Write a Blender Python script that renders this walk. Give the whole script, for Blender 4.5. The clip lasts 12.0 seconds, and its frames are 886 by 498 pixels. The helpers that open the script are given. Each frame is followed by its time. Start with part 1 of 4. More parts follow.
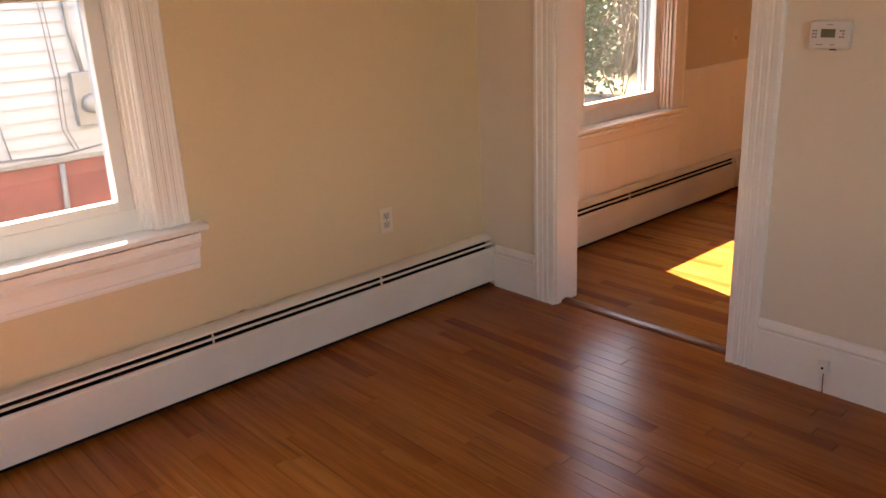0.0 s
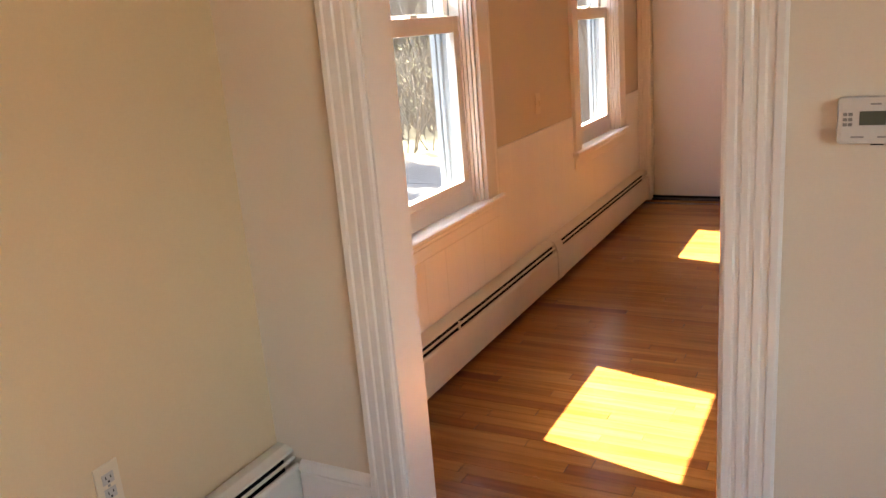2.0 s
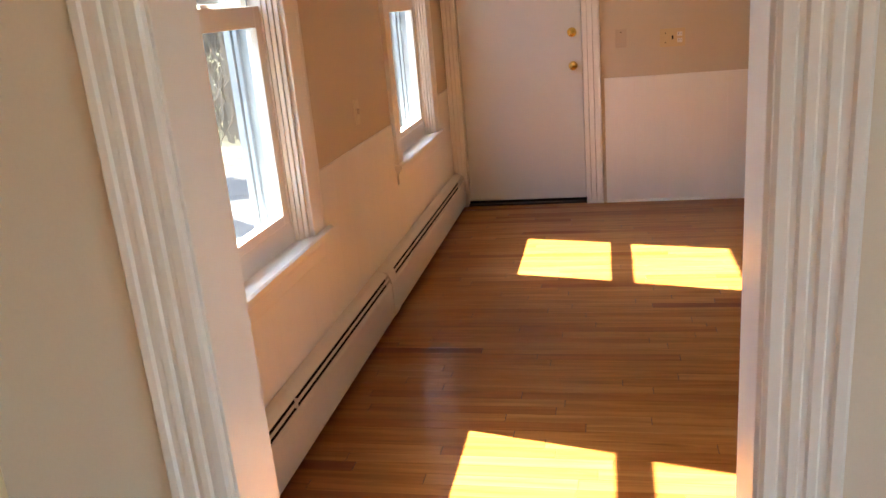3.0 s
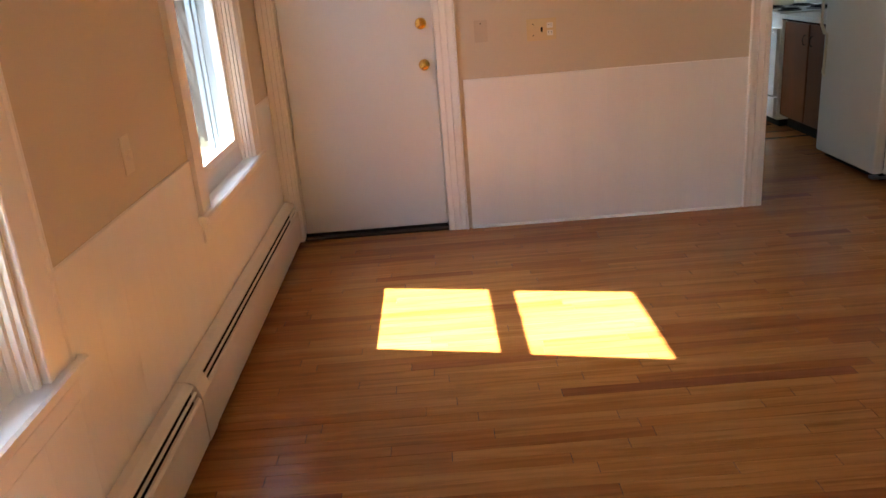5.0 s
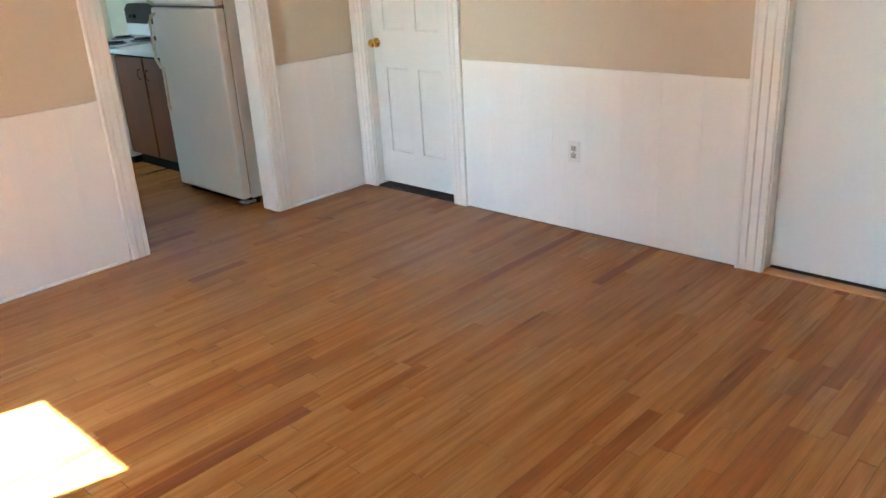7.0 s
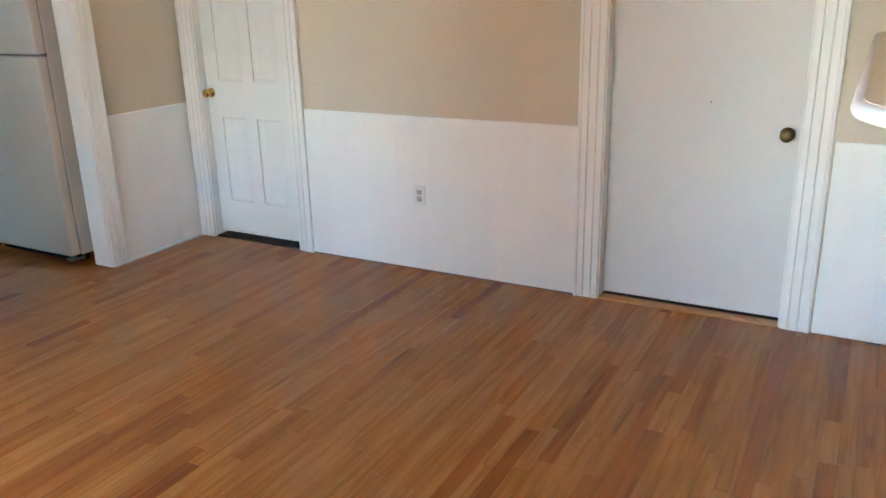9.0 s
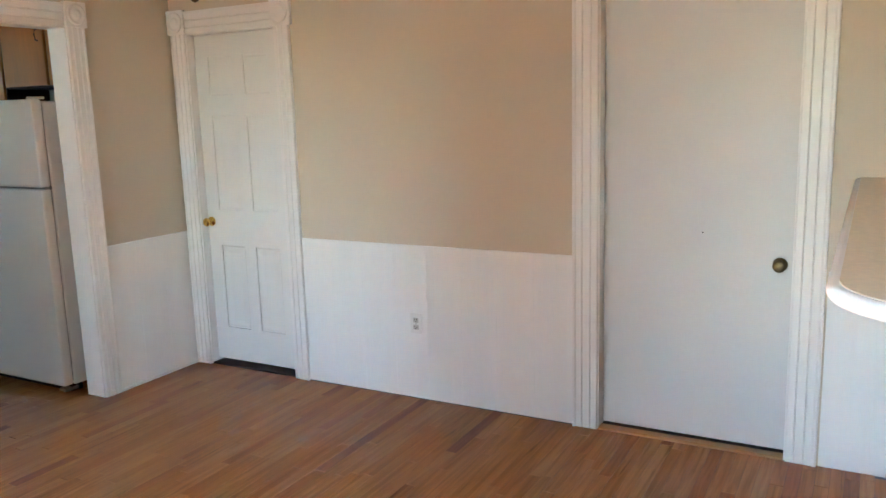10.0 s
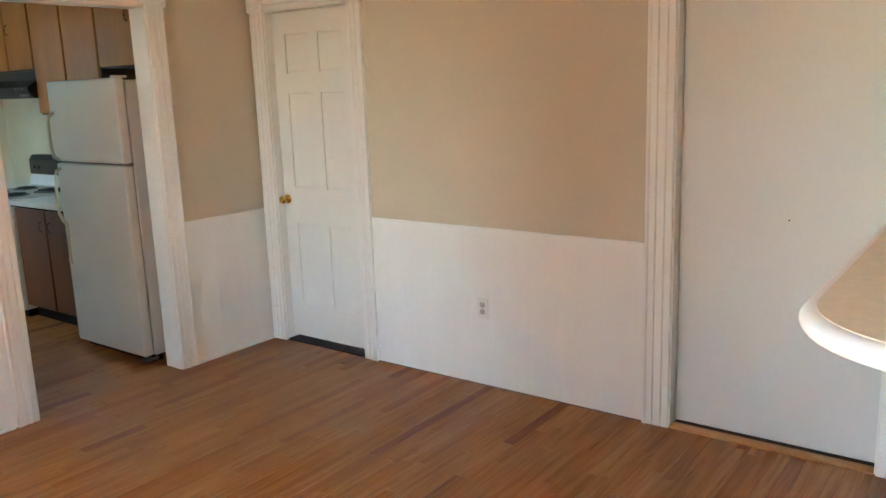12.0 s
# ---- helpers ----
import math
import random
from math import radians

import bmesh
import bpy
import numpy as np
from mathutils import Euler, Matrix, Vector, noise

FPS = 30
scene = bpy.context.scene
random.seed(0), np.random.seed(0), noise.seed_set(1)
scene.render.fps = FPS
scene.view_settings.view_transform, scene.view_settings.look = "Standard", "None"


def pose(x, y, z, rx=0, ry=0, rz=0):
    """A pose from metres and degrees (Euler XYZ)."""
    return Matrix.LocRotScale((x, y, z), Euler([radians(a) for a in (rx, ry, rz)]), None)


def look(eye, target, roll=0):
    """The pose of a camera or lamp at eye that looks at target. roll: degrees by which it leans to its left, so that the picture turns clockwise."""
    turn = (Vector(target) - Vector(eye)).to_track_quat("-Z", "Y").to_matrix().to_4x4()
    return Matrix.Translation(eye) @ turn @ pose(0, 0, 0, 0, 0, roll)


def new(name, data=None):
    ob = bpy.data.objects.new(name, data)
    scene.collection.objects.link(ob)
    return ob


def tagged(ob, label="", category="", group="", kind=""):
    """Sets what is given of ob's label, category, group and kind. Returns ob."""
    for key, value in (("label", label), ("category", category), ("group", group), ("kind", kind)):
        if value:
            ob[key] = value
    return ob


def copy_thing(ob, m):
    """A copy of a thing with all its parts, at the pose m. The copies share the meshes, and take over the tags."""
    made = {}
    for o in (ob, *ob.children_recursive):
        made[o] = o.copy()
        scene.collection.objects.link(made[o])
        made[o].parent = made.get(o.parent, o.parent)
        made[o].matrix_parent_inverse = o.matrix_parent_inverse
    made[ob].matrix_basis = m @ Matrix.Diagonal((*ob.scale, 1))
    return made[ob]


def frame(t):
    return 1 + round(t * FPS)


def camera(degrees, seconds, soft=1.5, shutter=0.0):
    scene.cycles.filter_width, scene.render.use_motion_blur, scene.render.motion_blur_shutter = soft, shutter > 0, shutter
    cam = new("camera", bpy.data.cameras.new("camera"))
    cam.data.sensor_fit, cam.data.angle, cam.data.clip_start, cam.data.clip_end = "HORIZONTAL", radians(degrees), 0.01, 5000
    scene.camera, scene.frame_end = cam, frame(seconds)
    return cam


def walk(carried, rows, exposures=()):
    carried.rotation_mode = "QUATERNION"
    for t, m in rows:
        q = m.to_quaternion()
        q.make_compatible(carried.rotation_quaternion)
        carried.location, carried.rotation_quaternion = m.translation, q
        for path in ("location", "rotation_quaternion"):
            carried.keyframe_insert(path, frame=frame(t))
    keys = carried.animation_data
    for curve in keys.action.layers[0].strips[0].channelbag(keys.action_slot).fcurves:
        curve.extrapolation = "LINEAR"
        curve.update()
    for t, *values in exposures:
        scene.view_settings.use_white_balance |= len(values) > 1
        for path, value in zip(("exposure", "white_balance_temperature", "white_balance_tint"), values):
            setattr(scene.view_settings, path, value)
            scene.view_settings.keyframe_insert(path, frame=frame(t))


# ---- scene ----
cam = camera(58.3, 12.0)
SKY, SUN = 0.15, 4.2
PATH = [
    (0, (0.611, 0.484, 1.424), (-0.802, 1.752, 0.797), -2.6),
    (0.5, (0.339, 0.674, 1.435), (-1.0, 2.031, 0.832), -4.0),
    (1, (0.029, 0.888, 1.465), (-1.098, 2.432, 0.876), -4.7),
    (1.5, (-0.23, 1.174, 1.469), (-1.251, 2.808, 0.933), -4.8),
    (2, (-0.483, 1.453, 1.457), (-1.408, 3.144, 0.921), -4.8),
    (2.5, (-0.742, 1.744, 1.465), (-1.38, 3.554, 0.902), -4.5),
    (4.3, (-1.164, 2.879, 1.446), (-1.357, 4.77, 0.822), -5.3),
    (4.5, (-1.166, 2.992, 1.459), (-1.328, 4.882, 0.823), -4.6),
    (5, (-1.126, 3.182, 1.471), (-1.136, 5.068, 0.806), -4.7),
    (5.5, (-1.17, 3.326, 1.49), (-0.755, 5.148, 0.776), -3.8),
    (6, (-1.188, 3.421, 1.522), (-0.35, 5.084, 0.792), -3.8),
    (6.5, (-1.152, 3.52, 1.544), (-0.012, 5.011, 0.853), -4.1),
    (7, (-1.11, 3.623, 1.523), (0.235, 4.918, 0.806), -3.4),
    (7.5, (-1.163, 3.701, 1.529), (0.326, 4.803, 0.775), -1.7),
    (7.7, (-1.22, 3.734, 1.533), (0.32, 4.761, 0.774), -1.5),
    (9.3, (-1.384, 3.767, 1.583), (0.299, 4.68, 1.006), -1.7),
    (9.5, (-1.372, 3.759, 1.604), (0.321, 4.685, 1.079), -1.6),
    (10, (-1.345, 3.75, 1.643), (0.383, 4.693, 1.29), -1.7),
    (10.5, (-1.318, 3.754, 1.669), (0.425, 4.701, 1.416), -1.9),
    (11, (-1.266, 3.739, 1.677), (0.464, 4.714, 1.441), -1.8),
    (11.5, (-1.176, 3.688, 1.654), (0.483, 4.768, 1.366), -2.4),
    (12, (-1.09, 3.624, 1.633), (0.478, 4.8, 1.234), -2.0),
]
EXPO = [(0, 3.77, 9700, 27), (1.5, 4.25, 8700, 20), (2.5, 4.3, 7500, 10), (4.3, 4.11, 6800, 6), (5.0, 4.33, 6750, 6), (5.5, 4.7, 6300, 0), (6.5, 5.5, 5550, -6), (7.5, 5.5, 5600, -8), (9.3, 5.3, 5300, -8), (10.5, 5.2, 5400, -6), (12, 5.15, 6000, -5)]
walk(cam, [(t, look(eye, target, roll)) for t, eye, target, roll in PATH], EXPO)

# ---- world, sun, exposure ----
world = bpy.data.worlds.new("world")
scene.world = world
world.use_nodes = True
wn = world.node_tree.nodes
sky = wn.new("ShaderNodeTexSky")
sky.sky_type, sky.sun_disc = "NISHITA", False
sky.sun_elevation, sky.sun_rotation = radians(48.7), radians(283.5)
wn["Background"].inputs["Strength"].default_value = SKY
world.node_tree.links.new(sky.outputs["Color"], wn["Background"].inputs["Color"])
sun = new("sun", bpy.data.lights.new("sun", "SUN"))
sun.data.energy, sun.data.angle, sun.data.color = SUN, radians(0.5), (1.0, 0.965, 0.91)
sun.matrix_world = look((-10, 2.40, 11.70), (0, 0, 0))


# ---- materials ----
def mat(name, color, rough=0.5, metal=0.0, vary=0.08, scale=6.0, bump=0.0, bscale=60.0, coat=0.0, dirt=None, island=False, stretch=(1, 1, 1)):
    """A painted or plain surface: base colour varied at two scales, fine relief."""
    m = bpy.data.materials.new(name)
    m.use_nodes = True
    n, l = m.node_tree.nodes, m.node_tree.links
    b = n["Principled BSDF"]
    b.inputs["Metallic"].default_value = metal
    b.inputs["Coat Weight"].default_value = coat
    b.inputs["Coat Roughness"].default_value = 0.15
    geo = n.new("ShaderNodeNewGeometry")
    mp = n.new("ShaderNodeMapping")
    mp.inputs["Scale"].default_value = stretch
    l.new(geo.outputs["Position"], mp.inputs["Vector"])
    n1, n2 = n.new("ShaderNodeTexNoise"), n.new("ShaderNodeTexNoise")
    for q, s in ((n1, scale), (n2, bscale)):
        q.inputs["Scale"].default_value = s
        q.inputs["Detail"].default_value = 4
        l.new(mp.outputs["Vector"], q.inputs["Vector"])
    mx = n.new("ShaderNodeMath")
    mx.operation = "ADD"
    l.new(n1.outputs["Fac"], mx.inputs[0])
    mul = n.new("ShaderNodeMath")
    mul.operation = "MULTIPLY"
    mul.inputs[1].default_value = 0.35
    l.new(n2.outputs["Fac"], mul.inputs[0])
    l.new(mul.outputs[0], mx.inputs[1])
    src = mx.outputs[0]
    if island:
        ad = n.new("ShaderNodeMath")
        ad.operation = "ADD"
        l.new(src, ad.inputs[0])
        l.new(geo.outputs["Random Per Island"], ad.inputs[1])
        hv = n.new("ShaderNodeMath")
        hv.operation = "MULTIPLY"
        hv.inputs[1].default_value = 0.58
        l.new(ad.outputs[0], hv.inputs[0])
        src = hv.outputs[0]
    ramp = n.new("ShaderNodeValToRGB")
    ramp.color_ramp.elements[0].position, ramp.color_ramp.elements[1].position = 0.38, 0.95
    c = dirt or tuple(v * (1 - 2 * vary) for v in color)
    ramp.color_ramp.elements[0].color = (*c, 1)
    ramp.color_ramp.elements[1].color = (*[min(1, v * (1 + vary)) for v in color], 1)
    l.new(src, ramp.inputs["Fac"])
    l.new(ramp.outputs["Color"], b.inputs["Base Color"])
    rr = n.new("ShaderNodeMapRange")
    rr.inputs["To Min"].default_value, rr.inputs["To Max"].default_value = rough * 0.85, min(1, rough * 1.2)
    l.new(n1.outputs["Fac"], rr.inputs["Value"])
    l.new(rr.outputs["Result"], b.inputs["Roughness"])
    if bump:
        bp = n.new("ShaderNodeBump")
        bp.inputs["Strength"].default_value, bp.inputs["Distance"].default_value = bump, 0.004
        l.new(mx.outputs[0], bp.inputs["Height"])
        l.new(bp.outputs["Normal"], b.inputs["Normal"])
    return m


def wood_floor(name, per_object, tones):
    """Varnished strip-oak boards: one random tone a board, grain along x, worn gloss."""
    m = bpy.data.materials.new(name)
    m.use_nodes = True
    n, l = m.node_tree.nodes, m.node_tree.links
    b = n["Principled BSDF"]
    geo = n.new("ShaderNodeNewGeometry")
    rnd = n.new("ShaderNodeObjectInfo").outputs["Random"] if per_object else geo.outputs["Random Per Island"]
    off = n.new("ShaderNodeCombineXYZ")
    sc = n.new("ShaderNodeMath")
    sc.operation = "MULTIPLY"
    sc.inputs[1].default_value = 37.0
    l.new(rnd, sc.inputs[0])
    l.new(sc.outputs[0], off.inputs["X"])
    l.new(sc.outputs[0], off.inputs["Z"])
    add = n.new("ShaderNodeVectorMath")
    l.new(geo.outputs["Position"], add.inputs[0])
    l.new(off.outputs[0], add.inputs[1])

    def noise_at(scale, detail, stretch, vec):
        mp = n.new("ShaderNodeMapping")
        mp.inputs["Scale"].default_value = stretch
        l.new(vec, mp.inputs["Vector"])
        q = n.new("ShaderNodeTexNoise")
        q.inputs["Scale"].default_value, q.inputs["Detail"].default_value = scale, detail
        q.inputs["Distortion"].default_value = 0.6
        l.new(mp.outputs["Vector"], q.inputs["Vector"])
        return q.outputs["Fac"]

    grain = noise_at(6, 6, (0.35, 6.0, 1), add.outputs[0])
    fine = noise_at(45, 3, (0.12, 8.0, 1), add.outputs[0])
    wear = noise_at(1.3, 4, (1, 1, 1), geo.outputs["Position"])
    tone = n.new("ShaderNodeValToRGB")
    e = tone.color_ramp.elements
    e[0].position, e[0].color = 0.0, (*tones[0], 1)
    e[1].position, e[1].color = 1.0, (*tones[3], 1)
    for p, c in ((0.07, tones[1]), (0.30, tones[2])):
        q = e.new(p)
        q.color = (*c, 1)
    l.new(rnd, tone.inputs["Fac"])
    gr = n.new("ShaderNodeValToRGB")
    gr.color_ramp.elements[0].position, gr.color_ramp.elements[0].color = 0.30, (0.64, 0.56, 0.50, 1)
    gr.color_ramp.elements[1].position, gr.color_ramp.elements[1].color = 0.62, (1.08, 1.08, 1.08, 1)
    l.new(grain, gr.inputs["Fac"])
    fr = n.new("ShaderNodeValToRGB")
    fr.color_ramp.elements[0].position, fr.color_ramp.elements[0].color = 0.25, (0.82, 0.79, 0.76, 1)
    fr.color_ramp.elements[1].position, fr.color_ramp.elements[1].color = 0.6, (1.05, 1.05, 1.05, 1)
    l.new(fine, fr.inputs["Fac"])
    streak = noise_at(3.2, 5, (0.5, 9.0, 1), add.outputs[0])
    sr = n.new("ShaderNodeValToRGB")
    sr.color_ramp.elements[0].position, sr.color_ramp.elements[0].color = 0.25, (0.45, 0.36, 0.32, 1)
    sr.color_ramp.elements[1].position, sr.color_ramp.elements[1].color = 0.36, (1, 1, 1, 1)
    l.new(streak, sr.inputs["Fac"])
    col = tone.outputs["Color"]
    for f in (gr, fr, sr):
        mx = n.new("ShaderNodeMix")
        mx.data_type, mx.blend_type = "RGBA", "MULTIPLY"
        mx.inputs["Factor"].default_value = 0.75
        l.new(col, mx.inputs["A"])
        l.new(f.outputs["Color"], mx.inputs["B"])
        col = mx.outputs["Result"]
    l.new(col, b.inputs["Base Color"])
    ro = n.new("ShaderNodeMapRange")
    ro.inputs["From Min"].default_value, ro.inputs["From Max"].default_value = 0.0, 1.0
    ro.inputs["To Min"].default_value, ro.inputs["To Max"].default_value = 0.15, 0.27
    l.new(wear, ro.inputs["Value"])
    l.new(ro.outputs["Result"], b.inputs["Roughness"])
    b.inputs["Specular IOR Level"].default_value = 0.20
    bp = n.new("ShaderNodeBump")
    bp.inputs["Strength"].default_value, bp.inputs["Distance"].default_value = 0.12, 0.002
    l.new(grain, bp.inputs["Height"])
    l.new(bp.outputs["Normal"], b.inputs["Normal"])
    return m


OAK = ((0.19, 0.060, 0.020), (0.258, 0.086, 0.023), (0.310, 0.124, 0.030), (0.352, 0.155, 0.043))
OAK_RED = ((0.20, 0.048, 0.011), (0.275, 0.078, 0.015), (0.315, 0.100, 0.019), (0.36, 0.128, 0.027))
M_PLANK, M_PLANK_REST = wood_floor("oak_strip_boards", True, OAK), wood_floor("oak_strip_boards_joined", False, OAK)
M_PLANK_RED = wood_floor("red_stained_oak_boards", False, OAK_RED)
# Same cream paint twice: floor-bounce warmth in one, brighter light in the other.
M_WARM_CREAM = mat("cream_wall_paint", (0.70, 0.54, 0.335), 0.55, vary=0.03, scale=1.2, bump=0.10, bscale=140)
M_LIT_CREAM = mat("cream_paint_lit", (0.73, 0.645, 0.53), 0.55, vary=0.03, scale=1.2, bump=0.10, bscale=140)
M_TAN = mat("tan_wall_paint", (0.62, 0.535, 0.41), 0.55, vary=0.03, scale=1.2, bump=0.12, bscale=140)
M_WHITE = mat("white_trim_gloss", (0.83, 0.81, 0.775), 0.34, vary=0.015, scale=2, bump=0.03, bscale=25)
M_WAINS = mat("white_wainscot_paint", (0.86, 0.85, 0.825), 0.40, vary=0.02, scale=2, bump=0.04, bscale=20, stretch=(3, 3, 0.3))
M_DOOR = mat("flat_white_door_paint", (0.67, 0.655, 0.625), 0.45, vary=0.025, scale=1.5, bump=0.05, bscale=90)
M_DOORB = mat("white_panel_door_paint", (0.80, 0.785, 0.75), 0.38, vary=0.02, scale=2, bump=0.05, bscale=90)
M_CEIL = mat("white_ceiling_paint", (0.78, 0.76, 0.72), 0.8, vary=0.03, scale=2)
M_HEAT = mat("heater_enamel", (0.74, 0.69, 0.60), 0.35, vary=0.04, scale=4, bump=0.03)
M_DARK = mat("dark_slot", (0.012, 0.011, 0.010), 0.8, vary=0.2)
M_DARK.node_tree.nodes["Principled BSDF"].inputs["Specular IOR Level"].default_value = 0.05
M_SUB = mat("dark_joint", (0.03, 0.014, 0.007), 0.8, vary=0.2)
M_BRASS = mat("polished_brass", (0.78, 0.50, 0.13), 0.14, metal=1, vary=0.08, scale=20)
M_OLDBRASS = mat("antique_brass", (0.20, 0.15, 0.075), 0.3, metal=1, vary=0.15, scale=30)
M_PLASTIC = mat("white_plastic", (0.78, 0.77, 0.73), 0.35, vary=0.02)
M_SOCKET = mat("grey_socket_face", (0.48, 0.46, 0.42), 0.4, vary=0.03)
M_IVORY = mat("ivory_plastic", (0.66, 0.53, 0.30), 0.35, vary=0.03)
M_TANPLATE = mat("painted_over_plate", (0.55, 0.455, 0.34), 0.45, vary=0.03)
M_THERMO = mat("greyish_white_plastic", (0.65, 0.635, 0.61), 0.4, vary=0.02)
M_AGED = mat("yellowed_cream_plastic", (0.66, 0.58, 0.45), 0.4, vary=0.02)
M_LCD = mat("grey_green_lcd", (0.10, 0.115, 0.085), 0.2, vary=0.05)
M_GREY = mat("grey_print", (0.25, 0.25, 0.25), 0.6, vary=0.05)
M_FRIDGE = mat("white_fridge_enamel", (0.74, 0.735, 0.71), 0.35, vary=0.02, scale=3, bump=0.10, bscale=260)
M_GASKET = mat("grey_gasket", (0.22, 0.22, 0.22), 0.6)
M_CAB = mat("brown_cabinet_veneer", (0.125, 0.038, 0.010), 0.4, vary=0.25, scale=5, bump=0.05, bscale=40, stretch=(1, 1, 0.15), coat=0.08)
M_CABFRAME = mat("dark_cabinet_frame", (0.06, 0.022, 0.010), 0.5, vary=0.2)
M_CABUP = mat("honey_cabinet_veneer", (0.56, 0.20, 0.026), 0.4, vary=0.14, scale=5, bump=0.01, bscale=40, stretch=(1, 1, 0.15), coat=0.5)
M_CTOP = mat("pale_grey_laminate", (0.66, 0.66, 0.62), 0.3, vary=0.05, scale=40)
M_SHELF = mat("beige_laminate", (0.76, 0.65, 0.48), 0.4, vary=0.06, scale=60, bscale=200)
M_RANGE = mat("white_range_enamel", (0.78, 0.78, 0.75), 0.2, vary=0.02)
M_BLACK = mat("black_glass", (0.010, 0.010, 0.011), 0.38, vary=0.1)
M_COIL = mat("black_coil", (0.02, 0.02, 0.02), 0.5, metal=0.6, vary=0.1)
M_BLACKMET = mat("black_iron_pull", (0.03, 0.025, 0.02), 0.4, metal=0.7)
M_BRONZE = mat("dark_bronze", (0.07, 0.045, 0.025), 0.35, metal=0.8)
M_VINYL = mat("white_vinyl_sash", (0.80, 0.79, 0.76), 0.4, vary=0.02)
M_STORM = mat("blue_grey_aluminium", (0.30, 0.345, 0.385), 0.5, vary=0.06)
# White siding coloured mid-grey so the high indoor exposure leaves its joints visible.
M_CLAP = mat("toned_down_clapboard_paint", (0.34, 0.37, 0.40), 0.6, vary=0.05, scale=3, bump=0.1, stretch=(1, 0.2, 1))
M_BRICKRED = mat("red_painted_foundation", (0.22, 0.055, 0.045), 0.7, vary=0.18, scale=4, bump=0.3, bscale=30)
M_METER = mat("grey_meter_metal", (0.22, 0.23, 0.24), 0.45, metal=0.3, vary=0.1)
M_CABLE = mat("dark_cable", (0.14, 0.14, 0.15), 0.6)
M_ROOF = mat("grey_roof_shingles", (0.11, 0.105, 0.10), 0.9, vary=0.25, scale=14, bump=0.4)
# Pale concrete coloured dark to offset the bright exposure of sunlit slabs.
M_CONC = mat("darkened_driveway_concrete", (0.09, 0.089, 0.086), 0.85, vary=0.12, scale=2.2, bump=0.3, bscale=60)
M_GROUND = mat("dry_grass_ground", (0.14, 0.125, 0.07), 0.95, vary=0.3, scale=3, bump=0.6, bscale=25)
M_BARK = mat("pale_brown_bark", (0.15, 0.115, 0.085), 0.9, vary=0.25, scale=12, bump=0.4)
M_LEAF = mat("dark_evergreen_leaf", (0.085, 0.125, 0.05), 0.6, vary=0.3, scale=3, island=True)
M_BUD = mat("yellow_green_buds", (0.17, 0.16, 0.06), 0.7, vary=0.3, scale=3, island=True)

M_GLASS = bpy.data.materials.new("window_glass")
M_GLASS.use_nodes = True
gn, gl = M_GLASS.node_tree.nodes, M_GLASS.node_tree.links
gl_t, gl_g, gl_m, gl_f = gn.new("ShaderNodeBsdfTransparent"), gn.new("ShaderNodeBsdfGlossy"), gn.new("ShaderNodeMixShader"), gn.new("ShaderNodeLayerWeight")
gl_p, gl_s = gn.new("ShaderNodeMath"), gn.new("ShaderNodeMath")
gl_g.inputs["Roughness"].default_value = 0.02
# Grey tint darkens the view outside; sun shadow rays skip the panes.
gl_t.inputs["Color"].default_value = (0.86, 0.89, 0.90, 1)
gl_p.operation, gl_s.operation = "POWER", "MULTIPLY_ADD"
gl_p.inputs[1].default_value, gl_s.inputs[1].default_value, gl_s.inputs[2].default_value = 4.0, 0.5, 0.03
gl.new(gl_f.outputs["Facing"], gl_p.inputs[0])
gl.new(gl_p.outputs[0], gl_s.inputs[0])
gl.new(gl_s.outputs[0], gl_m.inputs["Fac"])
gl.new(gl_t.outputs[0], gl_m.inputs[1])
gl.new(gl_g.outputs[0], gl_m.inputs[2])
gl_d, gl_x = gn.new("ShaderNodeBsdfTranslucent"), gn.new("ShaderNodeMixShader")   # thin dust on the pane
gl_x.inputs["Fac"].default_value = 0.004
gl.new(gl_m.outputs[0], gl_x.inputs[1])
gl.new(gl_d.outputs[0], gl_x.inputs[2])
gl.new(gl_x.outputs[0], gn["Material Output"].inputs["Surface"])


# ---- mesh helpers ----
def box(bm, x0, x1, y0, y1, z0, z1, bevel=0.0):
    r = bmesh.ops.create_cube(bm, size=1, matrix=Matrix.Translation(((x0 + x1) / 2, (y0 + y1) / 2, (z0 + z1) / 2)) @ Matrix.Diagonal((abs(x1 - x0), abs(y1 - y0), abs(z1 - z0), 1)))
    if bevel:
        es = list({e for v in r["verts"] for e in v.link_edges})
        bmesh.ops.bevel(bm, geom=es, offset=bevel, segments=2, profile=0.6, affect="EDGES")
    return bm


def boxes(*rows, bevel=0.0):
    bm = bmesh.new()
    for r in rows:
        box(bm, *r, bevel=bevel)
    return bm


def axes(o, u, d, l):
    """Local x, y, z along u, d, l, from the point o."""
    m = Matrix((u, d, l)).transposed().to_4x4()
    m.translation = o
    return m


def extrude(profile, length, m=None, bm=None):
    """A closed profile in local x, y drawn out along local z."""
    bm = bm or bmesh.new()
    m = m or Matrix()
    a = [bm.verts.new(m @ Vector((u, d, 0))) for u, d in profile]
    b = [bm.verts.new(m @ Vector((u, d, length))) for u, d in profile]
    fs = [bm.faces.new((a[i], a[(i + 1) % len(a)], b[(i + 1) % len(a)], b[i])) for i in range(len(a))]
    fs += [bm.faces.new(a[::-1]), bm.faces.new(b)]
    bmesh.ops.recalc_face_normals(bm, faces=fs)
    return bm


